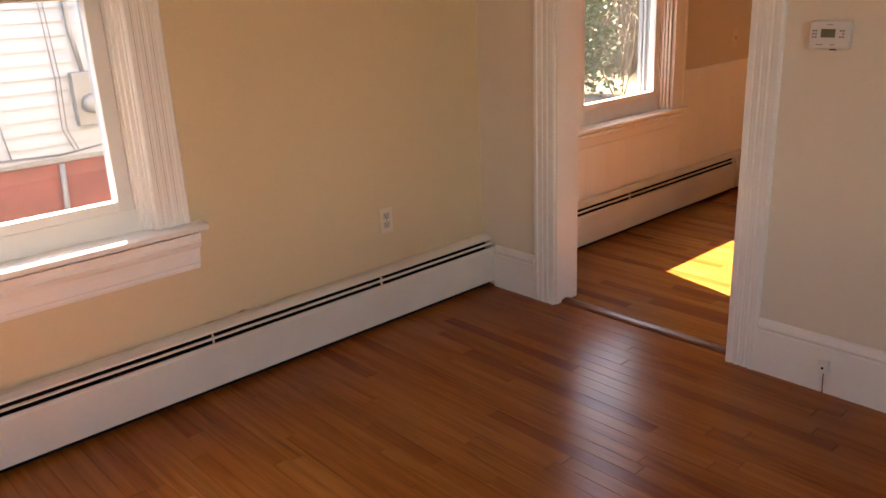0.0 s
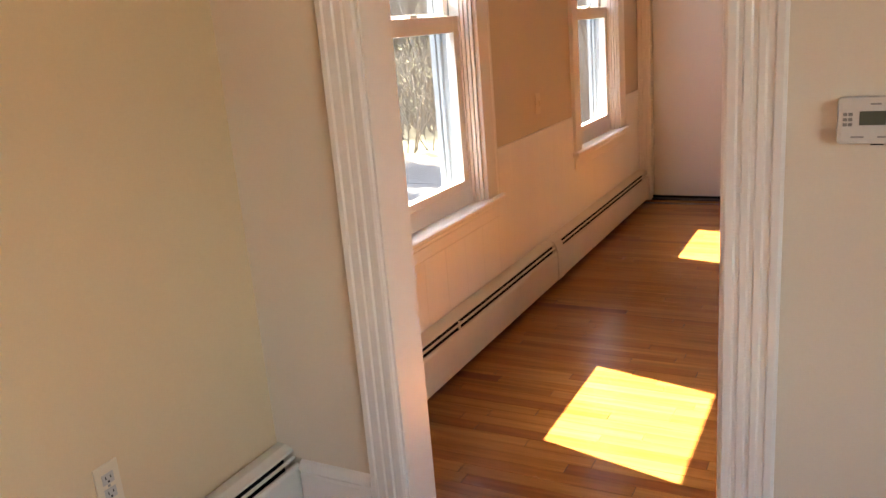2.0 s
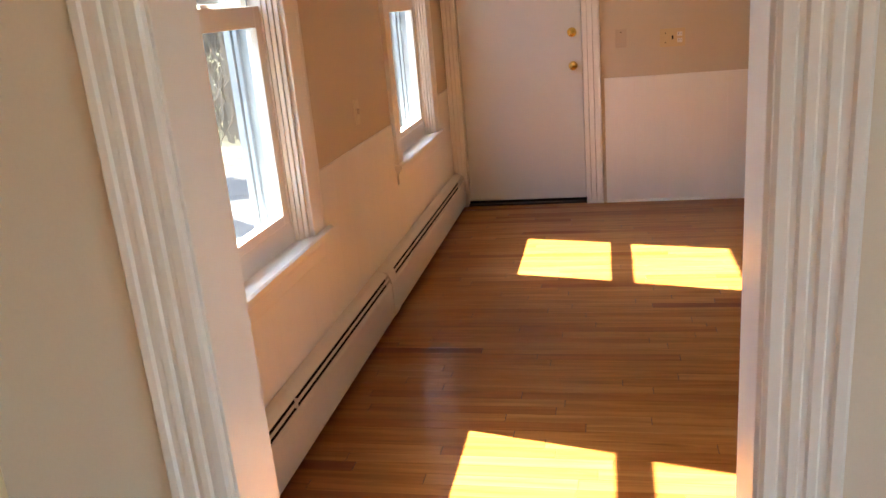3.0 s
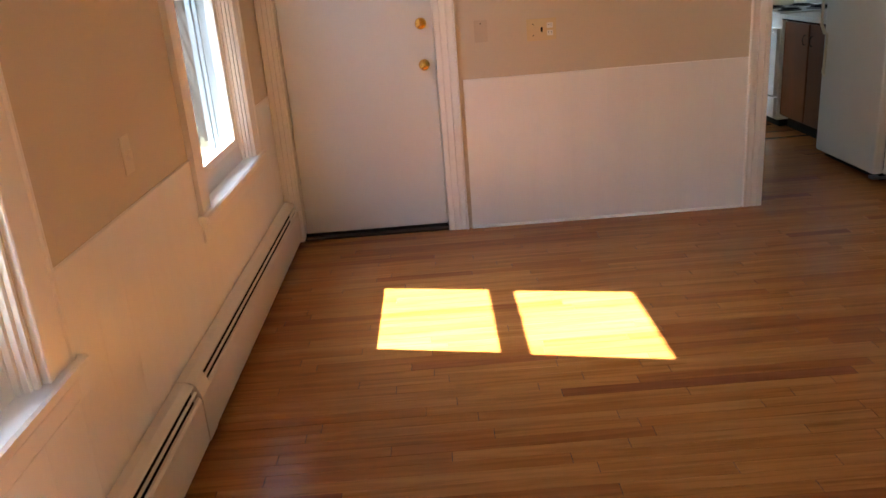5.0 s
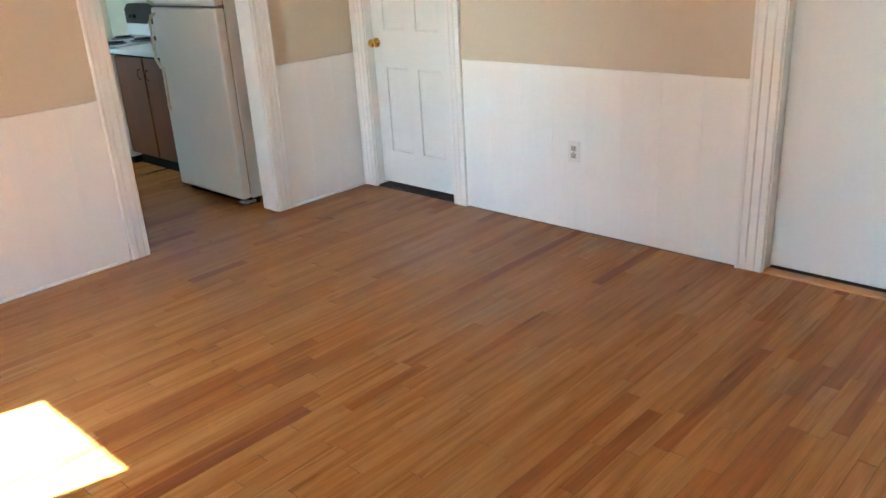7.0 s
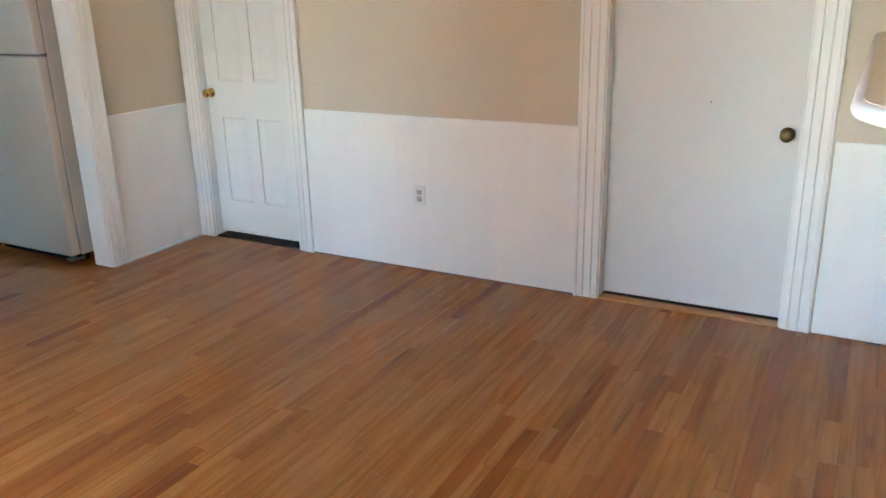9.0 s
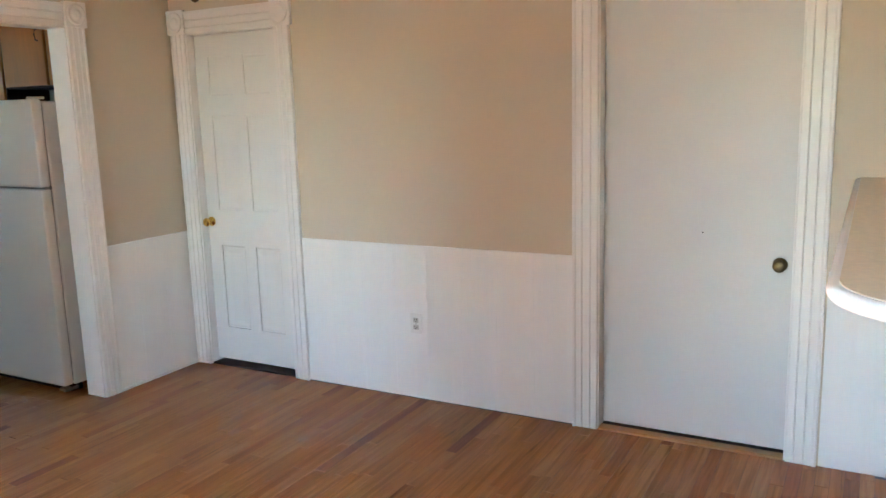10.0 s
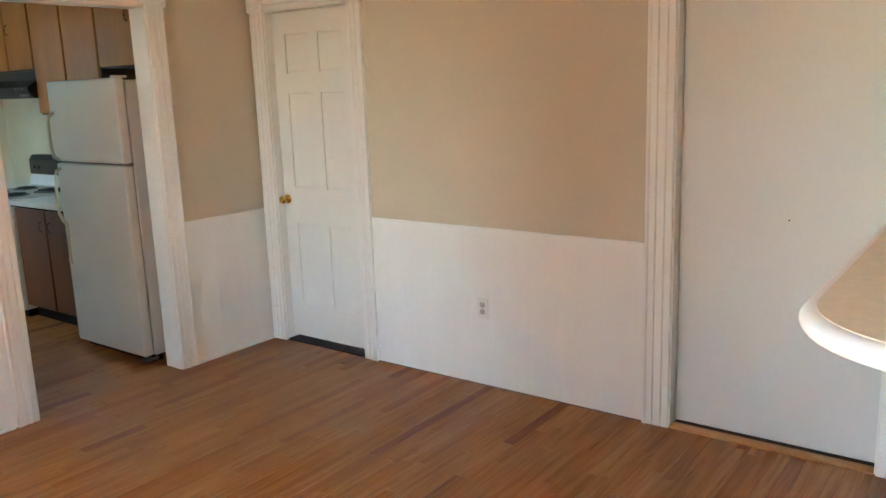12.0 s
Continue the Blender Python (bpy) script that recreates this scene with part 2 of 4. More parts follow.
def lathe(profile, m=None, seg=20, bm=None):
    """A profile of (radius, height) turned round local z."""
    bm = bm or bmesh.new()
    m = m or Matrix()
    rings = []
    for r, h in profile:
        rings.append([bm.verts.new(m @ Vector((max(r, 1e-4) * math.cos(2 * math.pi * i / seg), max(r, 1e-4) * math.sin(2 * math.pi * i / seg), h))) for i in range(seg)])
    fs = []
    for p, q in zip(rings, rings[1:]):
        for i in range(seg):
            fs.append(bm.faces.new((p[i], p[(i + 1) % seg], q[(i + 1) % seg], q[i])))
    fs += [bm.faces.new(rings[0][::-1]), bm.faces.new(rings[-1])]
    bmesh.ops.recalc_face_normals(bm, faces=fs)
    for f in fs[:-2]:
        f.smooth = True
    return bm


def tube(points, r, bm=None, seg=6, taper=1.0):
    """A round rod through the points."""
    bm = bm or bmesh.new()
    pts = [Vector(p) for p in points]
    rings = []
    for i, p in enumerate(pts):
        d = (pts[min(i + 1, len(pts) - 1)] - pts[max(i - 1, 0)]).normalized()
        s = d.orthogonal().normalized()
        t = d.cross(s)
        k = r * (1 + (taper - 1) * i / max(1, len(pts) - 1))
        rings.append([bm.verts.new(p + k * (math.cos(2 * math.pi * j / seg) * s + math.sin(2 * math.pi * j / seg) * t)) for j in range(seg)])
    for p, q in zip(rings, rings[1:]):
        best = min(range(seg), key=lambda o: (p[0].co - q[o].co).length)
        for j in range(seg):
            f = bm.faces.new((p[j], p[(j + 1) % seg], q[(j + 1 + best) % seg], q[(j + best) % seg]))
            f.smooth = True
    bm.faces.new(rings[0][::-1])
    bm.faces.new(rings[-1])
    return bm


def mesh_of(name, bm, material):
    me = bpy.data.meshes.new(name)
    bm.to_mesh(me)
    bm.free()
    me.materials.append(material)
    return me


def part(name, bm, material, parent=None, label=""):
    ob = new(name, mesh_of(name, bm, material))
    if parent:
        ob.parent = parent
        ob.matrix_parent_inverse = parent.matrix_world.inverted()
    return tagged(ob, label)


def thing(name, at, label, category, group="", kind=""):
    e = new(name)
    e.empty_display_size = 0.05
    e.location = at
    e.matrix_world = Matrix.Translation(at)
    return tagged(e, label, category, group, kind)


def setting(name, bm, material, label, category="wall"):
    return tagged(part(name, bm, material), label, category, "", "structure")


# ---- plan ----
W, E_, N, P0, P1, S = -2.06, 2.385, 7.69, 3.15, 3.29, -2.2
CEIL, WAINS, KN = 2.72, 0.885, 11.1
N1, E1, W0 = N + 0.14, E_ + 0.14, W - 0.135
WIN = [1.10, 4.345, 6.665]           # window centres along the west wall
WH, WZ0, WZ1 = 0.435, 0.62, 2.33     # half width and heights of a window opening
D1X0, D1X1 = -1.60, -0.728            # doorway between the rooms
DEX0, DEX1 = -1.978, -1.087            # outside door
KX0, KX1 = 0.745, 1.642               # kitchen opening
DB0, DB1, DC0, DC1 = 6.845, 7.572, 4.025, 4.925


def wall_along_y(x0, x1, y0, y1, holes, top=CEIL):
    bm, y = bmesh.new(), y0
    for a, b, z0, z1 in holes:
        box(bm, x0, x1, y, a, 0, top)
        if z0 > 0:
            box(bm, x0, x1, a, b, 0, z0)
        box(bm, x0, x1, a, b, z1, top)
        y = b
    return box(bm, x0, x1, y, y1, 0, top)


def wall_along_x(y0, y1, x0, x1, holes, top=CEIL):
    bm, x = bmesh.new(), x0
    for a, b, z1 in holes:
        box(bm, x, a, y0, y1, 0, top)
        box(bm, a, b, y0, y1, z1, top)
        x = b
    return box(bm, x, x1, y0, y1, 0, top)


setting("wall_west_1", wall_along_y(W0, W, S, P0 + 0.07, [(WIN[0] - WH, WIN[0] + WH, WZ0, WZ1)]), M_WARM_CREAM, "cream painted wall with a window above a heater")
setting("wall_west_2", wall_along_y(W0, W, P0 + 0.07, N1, [(c - WH, c + WH, WZ0, WZ1) for c in WIN[1:]]), M_TAN, "tan painted wall over white wainscot, two windows")
setting("wall_partition", wall_along_x(P0, P1 - 0.07, W, E_, [(D1X0, D1X1, 2.17)]), M_LIT_CREAM, "cream painted partition wall with a cased doorway")
setting("wall_partition_2", wall_along_x(P1 - 0.07, P1, W, E_, [(D1X0, D1X1, 2.17)]), M_TAN, "tan painted back of the partition wall")
setting("wall_north", wall_along_x(N, N1, W, E_, [(DEX0, DEX1, 2.08), (KX0, KX1, 2.141)]), M_TAN, "tan painted wall over white wainscot with two doorways")
setting("wall_east", wall_along_y(E_, E1, P1, N, [(DC0, DC1, 0, 2.17), (DB0, DB1, 0, 2.14)]), M_TAN, "tan painted wall over white wainscot with two doors")
setting("wall_east_1", wall_along_y(E_, E1, S, P1, [(-1.55, -.35, .7, 2.3), (.45, 1.65, .7, 2.3)]), M_LIT_CREAM, "cream painted plain wall")
setting("wall_south", boxes((W0, E1, S - 0.15, S, 0, CEIL)), M_LIT_CREAM, "cream painted plain wall")
M_KIT = mat("kitchen_cream_paint", (0.74, 0.69, 0.55), 0.5, vary=0.03)
setting("wall_kitchen_east", boxes((E_, E1, N, KN, 0, CEIL)), M_KIT, "cream painted kitchen wall")
setting("wall_kitchen_west", wall_along_y(-.35, -.2, N1, KN, [(10.1, 10.9, 1.0, 1.85)]), M_KIT, "cream painted kitchen wall")
setting("wall_kitchen_north", boxes((-.35, .62, KN, KN + .15, 0, CEIL), (1.38, E1, KN, KN + .15, 0, CEIL), (.62, 1.38, KN, KN + .15, 0, 1.3), (.62, 1.38, KN, KN + .15, 2.36, CEIL)), M_KIT, "cream painted kitchen wall")
setting("wall_closet", boxes((E1, E1 + 0.6, 3.6, 3.66, 0, CEIL), (E1, E1 + 0.6, 7.9, 7.96, 0, CEIL), (E1 + 0.6, E1 + 0.66, 3.6, 7.96, 0, CEIL)), M_LIT_CREAM, "plain walls behind the inner doors")
setting("ceiling", boxes((W0, E1 + 0.66, S - 0.15, KN + 0.15, CEIL, CEIL + 0.2)), M_CEIL, "white painted ceiling", "ceiling")

# ---- wainscot boards ----
BOARD = 0.2


def wainscot(name, mk, u0, u1, z0=0.0, cap=True, top=WAINS):
    """Upright boards from u0 to u1 with fine V joints, mapped by mk (u, d) -> world."""
    root = thing(name, mk(u0, 0, 0), "white painted board wainscot along the lower wall", "wainscot", "", "structure")
    n = max(1, round((u1 - u0) / BOARD))
    w = (u1 - u0) / n
    for i in range(n):
        a, b = u0 + i * w, u0 + (i + 1) * w
        g = 0.0008
        pr = [(a, 0), (a, 0.006 - g), (a + g, 0.006), (b - g, 0.006), (b, 0.006 - g), (b, 0)]
        o = mk(0, 0, z0)
        m = axes(o, mk(1, 0, z0) - o, mk(0, 1, z0) - o, Vector((0, 0, 1)))
        part("panel", extrude(pr, top - z0, m), M_WAINS, root)
    if cap:
        o = mk(u0, 0, 0)
        m = axes(o, Vector((0, 0, 1)), mk(u0, 1, 0) - o, mk(u0 + 1, 0, 0) - o)
        part("cap", extrude([(top, 0), (top, 0.008), (top + 0.004, 0.008), (top + 0.008, 0.004), (top + 0.008, 0)], u1 - u0, m), M_WAINS, root)
    return root


def on_north(u, d, z):
    return Vector((u, N - d, z))


def on_east(u, d, z):
    return Vector((E_ - d, u, z))


def on_west(u, d, z):
    return Vector((W + d, u, z))


def on_part(u, d, z):
    return Vector((u, P0 - d, z))


def on_part2(u, d, z):
    return Vector((u, P1 + d, z))


wainscot("wainscot_north_1", on_north, DEX1 + 0.125, KX0 - 0.095, top=.866)
wainscot("wainscot_north_2", on_north, KX1 + 0.098, E_ - 0.007)
wainscot("wainscot_east_1", on_east, DC1 + 0.121, DB0 - 0.10)
wainscot("wainscot_east_2", on_east, P1 + 0.01, DC0 - 0.13)
for i, (a, b, zt) in enumerate(((P1, WIN[1] - WH - 0.135, 0), (WIN[1] + WH + 0.135, WIN[2] - WH - 0.135, 0), (WIN[2] + WH + 0.135, N - 0.01, 0))):
    wainscot("wainscot_west_%d" % (i + 1), on_west, a, b, 0.0, top=.866)
for i, c in enumerate(WIN[1:]):
    wainscot("wainscot_under_window_%d" % (i + 1), on_west, c - WH - 0.135, c + WH + 0.135, 0.0, False, .56)
for i, (a, b) in enumerate(((DEX1 + 0.125, KX0 - 0.115), (KX1 + 0.102, E_ - 0.01))):
    o = on_north(a, 0.006, 0)
    setting("trim_shoe_%d" % (i + 1), extrude([(0, 0), (0, 0.012), (0.006, 0.011), (0.011, 0.007), (0.013, 0)], b - a, axes(o, Vector((0, 0, 1)), Vector((0, -1, 0)), Vector((1, 0, 0)))), M_WHITE, "white quarter-round shoe moulding at the floor", "trim")

setting("trim_dark_east", boxes((E_ - .0078, E_ - .001, DC1 + .121, DB0 - .10, .0005, .0055)), M_SUB, "thin dark strip along the foot of the wainscot", "trim")

# ---- casings ----
FLUTE = [(0, 0), (0, .015), (.006, .02), (.022, .02), (.026, .015), (.034, .015), (.038, .021), (.05, .021), (.054, .016), (.062, .016), (.066, .021), (.078, .021), (.082, .016), (.094, .016), (.098, .022), (.112, .022), (.118, .016), (.118, 0)]
STEP = [(0, 0), (0, .014), (.004, .017), (.028, .017), (.032, .012), (.036, .018), (.066, .018), (.070, .012), (.075, .019), (.10, .019), (.106, .024), (.115, .024), (.118, .02), (.118, 0)]


def scaled(profile, w):
    k = w / 0.118
    return [(u * k, d) for u, d in profile]


def rosette(mk, u, z, w, root):
    o = mk(u, 0, z)
    m = axes(o, mk(u + 1, 0, z) - o, Vector((0, 0, 1)), mk(u, 1, z) - o)
    bm = bmesh.new()
    q = bmesh.ops.create_cube(bm, size=1, matrix=m @ Matrix.Translation((0, 0, 0.014)) @ Matrix.Diagonal((w, w, 0.028, 1)))
    bmesh.ops.bevel(bm, geom=list({e for v in q["verts"] for e in v.link_edges}), offset=0.003, segments=2, affect="EDGES")
    lathe([(w * .42, .027), (w * .42, .033), (w * .36, .036), (w * .30, .030), (w * .22, .030), (w * .18, .036), (w * .06, .038), (0.001, .036)], m, 24, bm)
    part("rosette", bm, M_WHITE, root)


def casing(name, mk, u0, u1, head, w0, w1, profile, blocks=True, wh=0.125, foot=0.0, label="white fluted door casing with corner blocks"):
    """Casing round an opening u0..u1; w0, w1: widths of the two sides."""
    root = thing(name, mk(u0, 0, foot), label, "door trim", "", "structure")
    o = mk(0, 0, foot)
    ud, dd = mk(1, 0, foot) - o, mk(0, 1, foot) - o
    if w0:
        part("side_casing", extrude([(u0 - u, d) for u, d in scaled(profile, w0)], head - foot, axes(o, ud, dd, Vector((0, 0, 1)))), M_WHITE, root)
    if w1:
        part("side_casing", extrude([(u1 + u, d) for u, d in scaled(profile, w1)], head - foot, axes(o, ud, dd, Vector((0, 0, 1)))), M_WHITE, root)
    b0, b1 = (u0 - w0, u1 + w1) if not blocks else (u0 - 0.002, u1 + 0.002)
    o2 = mk(b0, 0, 0)
    part("head_casing", extrude([(head + u, d) for u, d in scaled(profile, wh)], b1 - b0, axes(o2, Vector((0, 0, 1)), dd, ud)), M_WHITE, root)
    if blocks:
        if w0:
            rosette(mk, u0 - w0 / 2 - 0.002, head + wh / 2 + .004, max(w0, wh) + 0.012, root)
        if w1:
            rosette(mk, u1 + w1 / 2 + 0.002, head + wh / 2 + .004, max(w1, wh) + 0.012, root)
    return root


def lining(name, mk, u0, u1, head, depth, t=0.015):
    """The boards that line an opening through a wall."""
    root = thing(name, mk(u0, 0, 0), "white painted jamb lining of a doorway", "door frame", "", "structure")
    for rows in ((u0, u0 + t, 0, head), (u1 - t, u1, 0, head), (u0 + t, u1 - t, head - t, head)):
        p, q = mk(rows[0], 0.003, rows[2]), mk(rows[1], -depth, rows[3])
        part("jamb", boxes((min(p.x, q.x), max(p.x, q.x), min(p.y, q.y), max(p.y, q.y), p.z, q.z), bevel=0.002), M_WHITE, root)
    return root


lining("jamb_doorway", on_part, D1X0, D1X1, 2.17, 0.143)
casing("casing_doorway_1", on_part, D1X0 + .008, D1X1 - .008, 2.16, 0.115, 0.115, FLUTE)
casing("casing_doorway_2", on_part2, D1X0 + .008, D1X1 - .008, 2.16, 0.115, 0.115, STEP)
lining("jamb_kitchen", on_north, KX0, KX1, 2.141, 0.143)
casing("casing_kitchen", on_north, KX0 + .008, KX1 - .008, 2.133, 0.11, 0.108, STEP, wh=0.125)
lining("jamb_outside_door", on_north, DEX0, DEX1, 2.08, 0.143)
casing("casing_outside_door", on_north, DEX0 + .008, DEX1 - .012, 2.07, 0.085, 0.115, STEP, wh=0.125, blocks=False)
lining("jamb_panel_door", on_east, DB0, DB1, 2.14, 0.143)
casing("casing_panel_door", on_east, DB0 + .008, DB1 - .008, 2.13, 0.11, 0.11, STEP, wh=0.135)
lining("jamb_flat_door", on_east, DC0, DC1, 2.17, 0.143)
casing("casing_flat_door", on_east, DC0 + .008, DC1 - .008, 2.163, 0.13, 0.128, STEP, wh=0.135)


# ---- doors ----
def knob(root, at, out, material, k=1.0, label=""):
    """Round door knob with its rose; out: the way it stands off the door."""
    m = Vector(out).to_track_quat("Z", "Y").to_matrix().to_4x4()
    m.translation = at
    h = part("handle", lathe([(.030 * k, 0), (.031 * k, .004), (.028 * k, .009), (.012 * k, .012), (.011 * k, .026), (.018 * k, .032), (.026 * k, .041), (.0275 * k, .050), (.024 * k, .058), (.014 * k, .063), (.001, .064)], m, 28), material, root, label)
    return h


outside = thing("door_1", (DEX0, N + 0.06, 0), "white flat closed outside door with brass knob and bolt", "door", "", "structure")
part("slab", boxes((DEX0 + .021, DEX1 - .021, N + .055, N + .10, .028, 2.06), bevel=.002), M_DOOR, outside)
knob(outside, (-1.170, N + .055, .967), (0, -1, 0), M_BRASS, 1, "polished brass knob")
bolt = part("deadbolt", lathe([(.031, 0), (.032, .006), (.028, .014), (.020, .017), (.001, .018)], axes((-1.172, N + .055, 1.192), Vector((1, 0, 0)), Vector((0, 0, 1)), Vector((0, -1, 0))), 28), M_BRASS, outside, "polished brass deadbolt")
part("bolt_turn", boxes((-1.178, -1.166, N + .016, N + .038, 1.178, 1.206), bevel=.002), M_BRASS, bolt)
for z in (0.25, 1.05, 1.85):
    part("hinge", lathe([(.006, 0), (.006, .09)], Matrix.Translation((DEX0 + .018, N + .050, z)), 10), M_WHITE, outside)
# Unseen boards added behind the slab to block light leaking past its edges.
part("leak_stop", boxes((DEX0 + .014, DEX0 + .04, N + .101, N + .125, .012, 2.066), (DEX1 - .04, DEX1 - .014, N + .101, N + .125, .012, 2.066), (DEX0 + .04, DEX1 - .04, N + .101, N + .125, 2.04, 2.066)), M_WHITE, outside)
part("strike_plate", boxes((DEX1 - .0165, DEX1 - .0148, N + .018, N + .05, .92, 1.0)), M_OLDBRASS, outside, "tarnished brass strike plate")
# Near-black strip stands in for the dark gap below the slab.
part("under_door_strip", boxes((DEX0 + .016, DEX1 - .016, N + .045, N + .10, .001, .028)), M_DARK, outside, "near-black strip painting the dark gap under the door")
setting("threshold_1", boxes((DEX0 + .015, DEX1 - .015, N - .005, N + .13, 0, .012), bevel=.003), M_SUB, "dark threshold under the outside door", "threshold")

flat = thing("door_2", (E_ + .06, DC0, 0), "white flat closed door with an old brass knob", "door", "", "structure")
part("slab", boxes((E_ + .06, E_ + .098, DC0 + .018, DC1 - .018, .022, 2.152), bevel=.002), M_DOOR, flat)
knob(flat, (E_ + .06, 4.095, .90), (-1, 0, 0), M_OLDBRASS, 1.05, "antique brass knob")
part("nail", lathe([(.003, 0), (.0035, .003), (.001, .004)], axes((E_ + .06, 4.435, 1.03), Vector((0, 1, 0)), Vector((0, 0, 1)), Vector((-1, 0, 0))), 8), M_DARK, flat)
M_SILL = mat("honey_oak_threshold", (0.42, 0.19, 0.06), 0.3, vary=0.2, scale=6, stretch=(1, .15, 1))
setting("threshold_2", extrude([(0, 0), (0, .008), (.01, .014), (.055, .014), (.06, 0)], DC1 - DC0 - .03, axes((E_ - .012, DC0 + .015, 0), Vector((1, 0, 0)), Vector((0, 0, 1)), Vector((0, 1, 0)))), M_SILL, "honey oak threshold strip under the flat door", "threshold")
# Dark box paints the shade of the gap behind the oak strip.
setting("door_gap_strip", boxes((E_ + .048, E_ + .13, DC0 + .015, DC1 - .015, 0, .009)), M_SUB, "dark strip painted as the shaded gap under the flat door", "threshold")

panel = thing("door_3", (E_ + .06, DB0, 0), "white six-panel closed door with a brass knob", "door", "", "structure")
y0, y1 = DB0 + .018, DB1 - .018
xf = E_ + .055
bm = boxes((xf + .008, xf + .035, y0, y1, .03, 2.122))
ym = (y0 + y1) / 2
rows = [(.03, .25), (.80, 1.03), (1.63, 1.75), (1.99, 2.122)]
for a, b in rows:
    box(bm, xf, xf + .008, y0, y1, a, b)
fields = [(.25, .80), (1.03, 1.63), (1.75, 1.99)]
for a, b in fields:
    for p, q in ((y0, y0 + .105), (ym - .045, ym + .045), (y1 - .105, y1)):
        box(bm, xf, xf + .008, p, q, a, b)
part("slab", bm, M_DOORB, panel)
for a, b in fields:
    for p, q in ((y0 + .105, ym - .045), (ym + .045, y1 - .105)):
        pm = bmesh.new()
        pr = [(xf + .0079, 0.0), (xf + .004, .010), (xf + .0055, .018), (xf + .002, .05)]
        loops = []
        for x, ins in pr:
            loops.append([pm.verts.new((x, yy, zz)) for yy, zz in ((p + ins, a + ins), (q - ins, a + ins), (q - ins, b - ins), (p + ins, b - ins))])
        for s, t in zip(loops, loops[1:]):
            for i in range(4):
                pm.faces.new((s[i], s[(i + 1) % 4], t[(i + 1) % 4], t[i]))
        pm.faces.new(loops[-1])
        pm.faces.new(loops[0][::-1])
        bmesh.ops.recalc_face_normals(pm, faces=pm.faces[:])
        part("panel", pm, M_DOORB, panel)
knob(panel, (xf, 7.520, .952), (-1, 0, 0), M_BRASS, 1, "polished brass knob")
setting("threshold_3", boxes((E_ + .0, E_ + .13, DB0 + .015, DB1 - .015, 0, .01)), M_SUB, "dark threshold under the panel door", "threshold")

M_THRESH = mat("dark_oak_threshold", (0.20, 0.065, 0.022), 0.3, vary=0.2, scale=6, stretch=(.15, 1, 1))
setting("threshold_4", extrude([(0, 0), (0, .005), (.008, .013), (.03, .017), (.05, .013), (.058, .005), (.058, 0)], D1X1 - D1X0 - .03, axes((D1X0 + .015, P0 + .03, 0), Vector((0, 1, 0)), Vector((0, 0, 1)), Vector((1, 0, 0)))), M_THRESH, "rounded dark oak strip across the doorway floor", "threshold")


# ---- windows ----
def sash(root, x0, x1, yc, z0, z1, bot, top):
    y0, y1, s = yc - .385, yc + .385, .05
    fr = part("sash", boxes((x0, x1, y0, y0 + s, z0, z1), (x0, x1, y1 - s, y1, z0, z1), (x0, x1, y0 + s, y1 - s, z0, z0 + bot), (x0, x1, y0 + s, y1 - s, z1 - top, z1), bevel=.003), M_VINYL, root)
    xm = (x0 + x1) / 2
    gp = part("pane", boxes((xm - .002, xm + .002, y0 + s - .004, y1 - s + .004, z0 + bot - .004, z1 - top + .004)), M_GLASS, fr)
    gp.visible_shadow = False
    return fr


